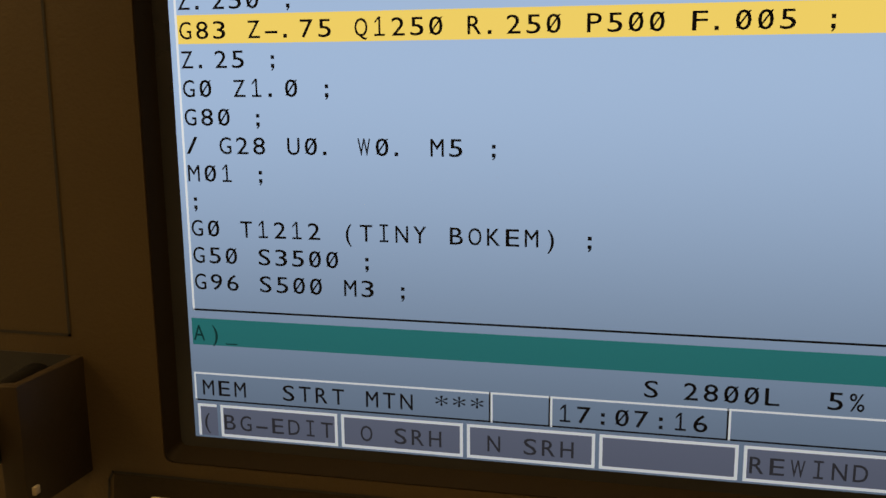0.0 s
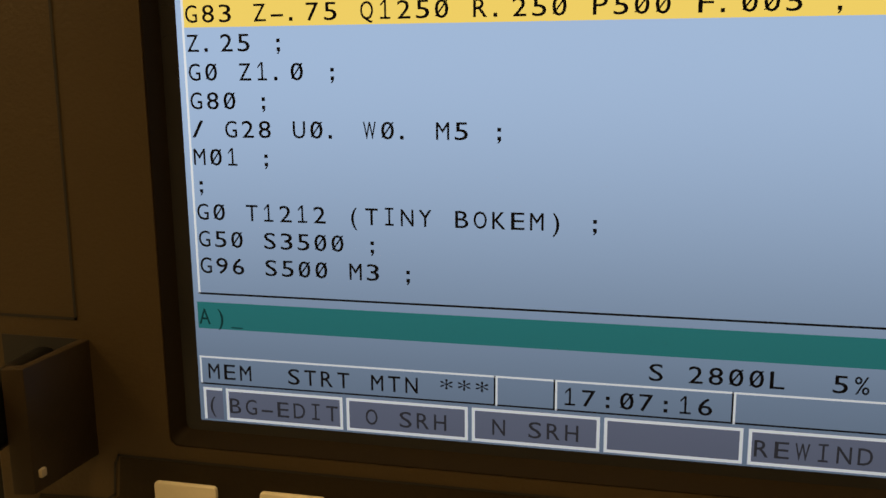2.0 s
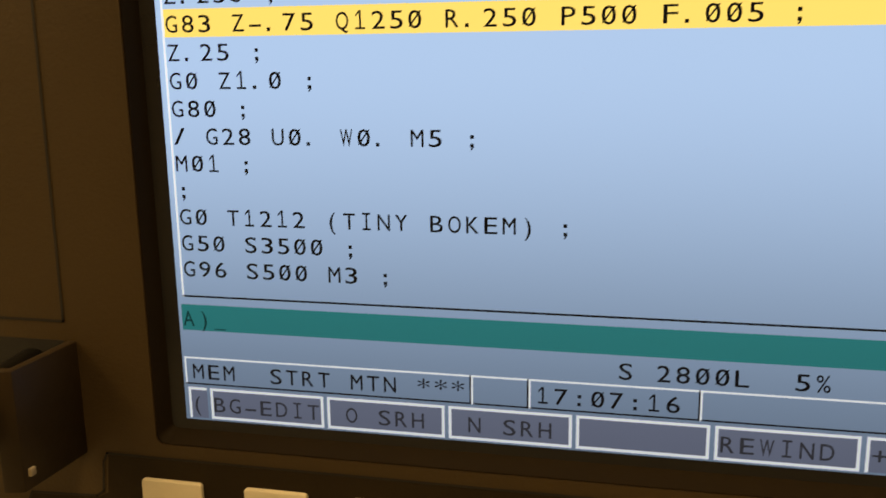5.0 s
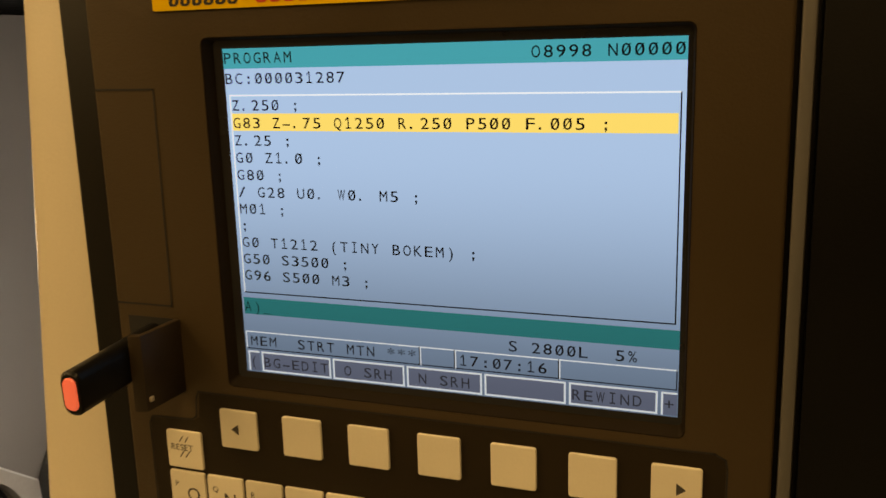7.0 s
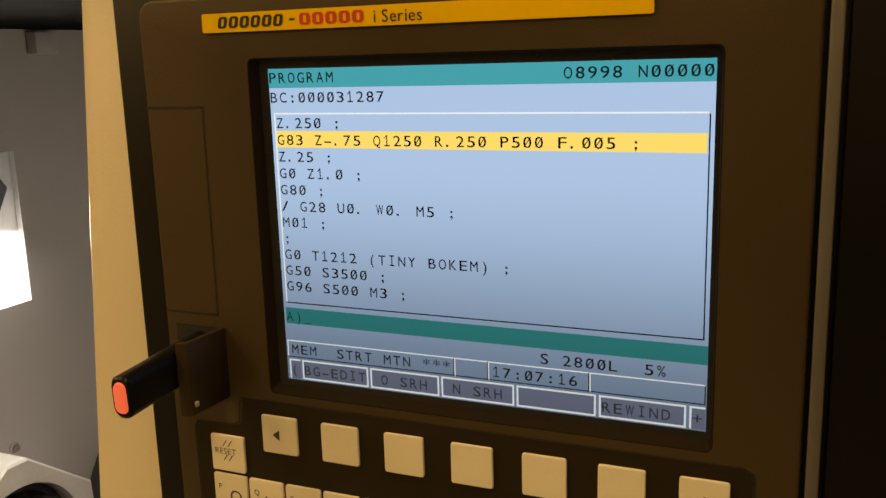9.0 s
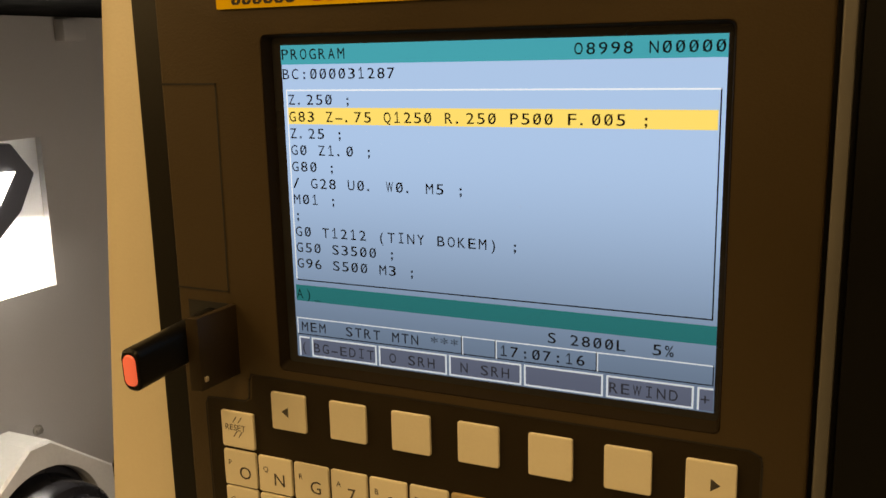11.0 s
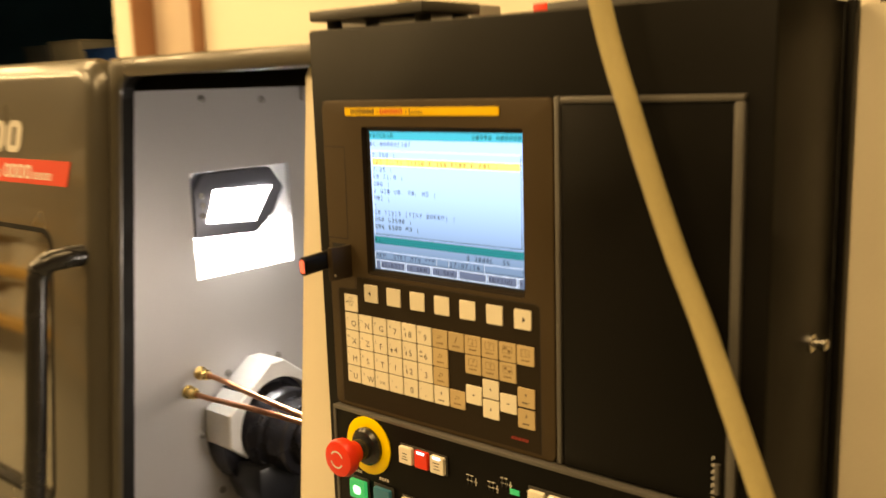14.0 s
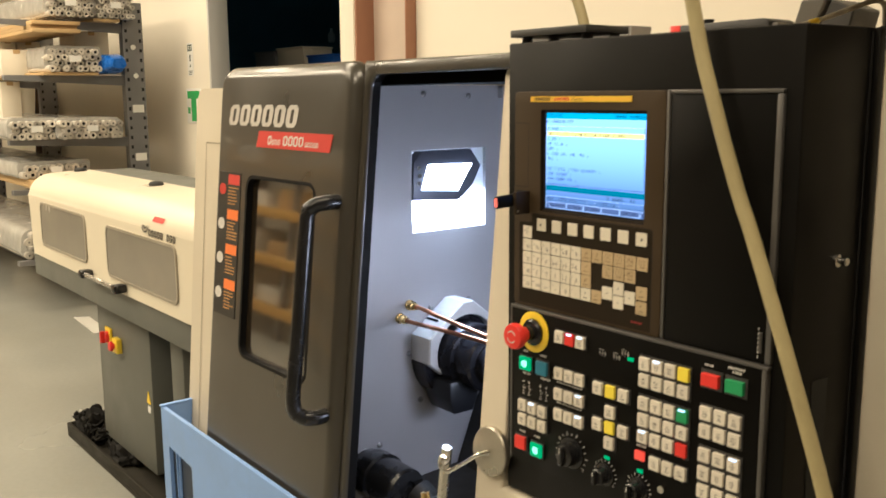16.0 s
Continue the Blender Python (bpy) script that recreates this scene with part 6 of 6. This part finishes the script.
bundle(-10.3, -6.1, 0.80, ARMS[2] + 0.002, 7, 3, 0.026, TUBESTEEL, "plastic-wrapped bundle of steel tubes on the rack")
bundle(-10.3, -6.2, 0.95, ARMS[0] + 0.002, 9, 4, 0.03, TUBESTEEL, "grey bundle of tubes low on the rack")
bundle(-10.3, -6.15, 0.93, ARMS[1] + 0.083, 9, 2, 0.028, TUBESTEEL, "wrapped bundle of tubes on pale boards")

# blue capped bundle
cap = thing("blue_wrapped_bars", (-6.3, 1.5, ARMS[3]), "bars with a crumpled bright blue plastic cover", "bars")
b = bm_new()
secs = []
for s in range(9):
    x = -6.9 + 0.95 * s / 8
    k0 = 1.0 if s < 7 else (0.85 if s == 7 else 0.5)
    secs.append([b.verts.new((x, 1.375 + (a * k0) * (1 + 0.2 * noise.noise(Vector((x * 9, a * 22, q * 22)))), ARMS[3] + 0.012 + 0.075 + q * k0 * (1 + 0.2 * noise.noise(Vector((x * 9, a * 22, q * 22 + 3)))))) for a, q in rounded(0.20, 0.14, 0.05, 4)])
for s0, s1 in zip(secs, secs[1:]):
    for j in range(len(s0)):
        b.faces.new((s0[j], s0[(j + 1) % len(s0)], s1[(j + 1) % len(s0)], s1[j]))
b.faces.new(secs[-1])
bmesh.ops.recalc_face_normals(b, faces=b.faces[:])
part("cover", b, surface("blue_film", (0.02, 0.13, 0.55), 0.3, vary=0.2, scale=20, grain=80, bump=0.4), cap)
b = bm_new()
for k in range(3):
    cyl(b, (-10.0, 1.33 + 0.045 * k, ARMS[3] + 0.045), (-6.85, 1.33 + 0.045 * k, ARMS[3] + 0.045), 0.022, 10)
part("bar", b, TUBESTEEL, cap)
for x0, x1, y0, y1, z0, z1 in ((-6.95, -6.6, 0.70, 0.93, ARMS[3] + 0.001, ARMS[3] + 0.20), (-6.9, -6.5, 1.225, 1.49, 1.958, 2.150), (-7.9, -7.5, 0.915, 1.035, 1.985, 2.125),
                               (-7.9, -7.5, 1.045, 1.235, 1.985, 2.115), (-7.25, -6.9, 0.745, 0.895, 1.478, 1.764)):
    b = bm_new()
    box(b, x0, x1, y0, y1, z0, z1, 0.004)
    ctn = solid("white_carton", b, CARTON, "plain white carton stacked on the rack", "carton", group="cartons on the rack")
    b = bm_new()
    box(b, x0 - 0.001, x1 + 0.001, (y0 + y1) / 2 - 0.025, (y0 + y1) / 2 + 0.025, z1 - 0.03, z1 + 0.001)
    part("tape", b, TIMBER, ctn, "brown packing tape")

# ---- signs on the wall ----
sg = thing("safety_notice", (-6.1, WALL_Y, 1.9), "narrow white safety notice with dark pictograms", "sign")
b = bm_new()
box(b, -6.145, -6.035, WALL_Y - 0.006, WALL_Y - 0.002, 1.80, 2.06, 0.0005)
part("sheet", b, PAPER, sg)
b = bm_new()
yq = WALL_Y - 0.0066
for q in ((-6.13, 1.995, 0.08, 0.012), (-6.13, 2.035, 0.08, 0.012), (-6.13, 1.995, 0.012, 0.05), (-6.062, 1.995, 0.012, 0.05), (-6.105, 2.01, 0.03, 0.02), (-6.10, 1.93, 0.022, 0.035), (-6.105, 1.918, 0.032, 0.01), (-6.10, 1.87, 0.02, 0.02), (-6.125, 1.835, 0.07, 0.006), (-6.125, 1.822, 0.07, 0.006), (-6.125, 1.809, 0.06, 0.005)):
    bar(b, *q, yq)
part("pictograms", b, surface("dark_green_print", (0.02, 0.05, 0.03), 0.6), sg, smooth=False)
gs = thing("green_sign", (-6.1, WALL_Y, 1.55), "green and white safety sign on the wall", "sign")
b = bm_new()
box(b, -6.20, -5.92, WALL_Y - 0.006, WALL_Y - 0.002, 1.42, 1.70, 0.0005)
part("sheet", b, PAPER, gs)
b = bm_new()
for q in ((-6.18, 1.62, 0.24, 0.06), (-6.11, 1.44, 0.10, 0.24), (-6.18, 1.50, 0.05, 0.05), (-5.99, 1.50, 0.05, 0.05)):
    bar(b, *q, WALL_Y - 0.0066 - 0.0004 * (q[2] < 0.2))
part("print", b, GREENSIGN, gs, smooth=False)

# ---- store room: shelf with bins ----
shelf = thing("store_shelf", (-7.0, 3.5, 0), "dark steel shelf in the unlit store room", "shelf")
b = bm_new()
box(b, -8.2, -5.6, 3.38, 3.85, 1.735, 1.76, 0.002)
part("board", b, DARKGREY, shelf)
for x in (-8.2, -5.64):
    for y in (3.38, 3.81):
        b = bm_new()
        box(b, x, x + 0.04, y, y + 0.04, 0.02, 1.7348)
        part("post", b, DARKGREY, shelf)


def bin_(x0, x1, h, material, label, y=3.40, dep=0.3):
    t = thing("storage_bin", ((x0 + x1) / 2, y + dep / 2, 1.7605), label, "bin", group="bins in the store room")
    b = bm_new()
    prism(b, [(y, 1.7605), (y + dep, 1.7605), (y + dep, 1.7605 + h), (y - 0.02, 1.7605 + h)], x0, x1, axis="x")
    bmesh.ops.bevel(b, geom=b.edges[:], offset=0.006, segments=2, profile=0.5, affect="EDGES")
    part("body", b, material, t)
    b = bm_new()
    box(b, x0 - 0.008, x1 + 0.008, y - 0.03, y + dep + 0.008, 1.7605 + h, 1.7605 + h + 0.018, 0.004)
    part("rim", b, material, t)


bin_(-7.69, -7.27, 0.30, surface("grey_bin", (0.22, 0.23, 0.25), 0.5), "grey plastic storage bin")
bin_(-7.21, -6.70, 0.32, CARTON, "pale cardboard carton in the dark room")
bin_(-6.54, -6.25, 0.12, REDPLASTIC, "small red plastic bin", 3.16, 0.18)
bin_(-6.62, -6.16, 0.23, BLUEBIN, "blue plastic storage bin")
b = bm_new()
box(b, -7.2, -5.9, 3.10, 3.375, 1.735, 1.76, 0.002)
part("board", b, DARKGREY, shelf)
# Invented body and cord stand for a small pale glint of unknown source.
pale_spot = thing("pale_spot_body", (-9.8, 5.6, 2.35), "small pale shape in the dark store room, its kind unknown", "bottle")
b = bm_new()
turned(b, [(0.0, 0.03), (0.02, 0.05), (0.11, 0.05), (0.15, 0.02), (0.19, 0.018)], (-9.8, 5.6, 2.34), (0, 0, 1), 14)
part("body", b, surface("pale_blue_tone", (0.6, 0.66, 0.72), 0.2), pale_spot)
b = bm_new()
cyl(b, (-9.8, 5.6, 2.525), (-9.8, 5.6, 3.6), 0.003, 6)
part("cord", b, BLACKRUBBER, pale_spot)

# unseen rack across the gangway, guessed from streaks mirrored in the lathe's door window
OCHRE = surface("ochre_paint", (0.6, 0.36, 0.1), 0.45)
low = thing("low_rack", (-6.0, -3.3, 0), "low steel rack, guessed from reflections, with ochre beams, boards and cartons", "rack")
for x in (-12.4, -10.4, -8.4, -6.4, -4.4):
    for y in (-3.9, -3.2):
        b = bm_new()
        box(b, x, x + 0.06, y, y + 0.06, 0.0, 2.1, 0.003)
        part("post", b, RACKGREY, low)
for z in (0.30, 0.75, 1.2, 1.65):
    b = bm_new()
    box(b, -12.4, -4.34, -3.135, -3.10, z - 0.09, z, 0.003)
    part("beam", b, OCHRE, low, "ochre front beam")
    b = bm_new()
    box(b, -12.4, -4.34, -3.9, -3.14, z - 0.03, z, 0.003)
    part("deck", b, TIMBER, low)
rg = random.Random(9)
for z in (0.3005, 0.7505, 1.2005, 1.6505):
    x = -12.2
    while x < -4.9:
        w, h = rg.uniform(0.3, 0.55), rg.uniform(0.14, 0.30)
        b = bm_new()
        box(b, x, x + w, -3.75, -3.2, z, z + h, 0.004)
        solid("carton", b, PAPER if rg.random() < 0.6 else TIMBER, "plain carton standing on the low rack", "carton", group="cartons on the low rack")
        x += w + rg.uniform(0.05, 0.3)

# rusty bars standing against the wall behind the rack
bars = thing("standing_bars", (-10.0, 1.85, 0), "dark rusty bars standing upright behind the rack", "bars")
RUST = surface("dark_rust", (0.07, 0.035, 0.02), 0.7, metal=0.2, vary=0.3, scale=12, per_object=0.4)
rg = random.Random(21)
for k in range(15):
    b = bm_new()
    x0, top = -10.42 + 0.058 * k, rg.uniform(1.55, 1.82)
    cyl(b, (x0, rg.uniform(1.80, 1.86), 0.0005), (x0 + rg.uniform(-0.05, 0.05), rg.uniform(1.92, 1.955), top), rg.uniform(0.016, 0.030), 8)
    part("bar", b, RUST, bars)
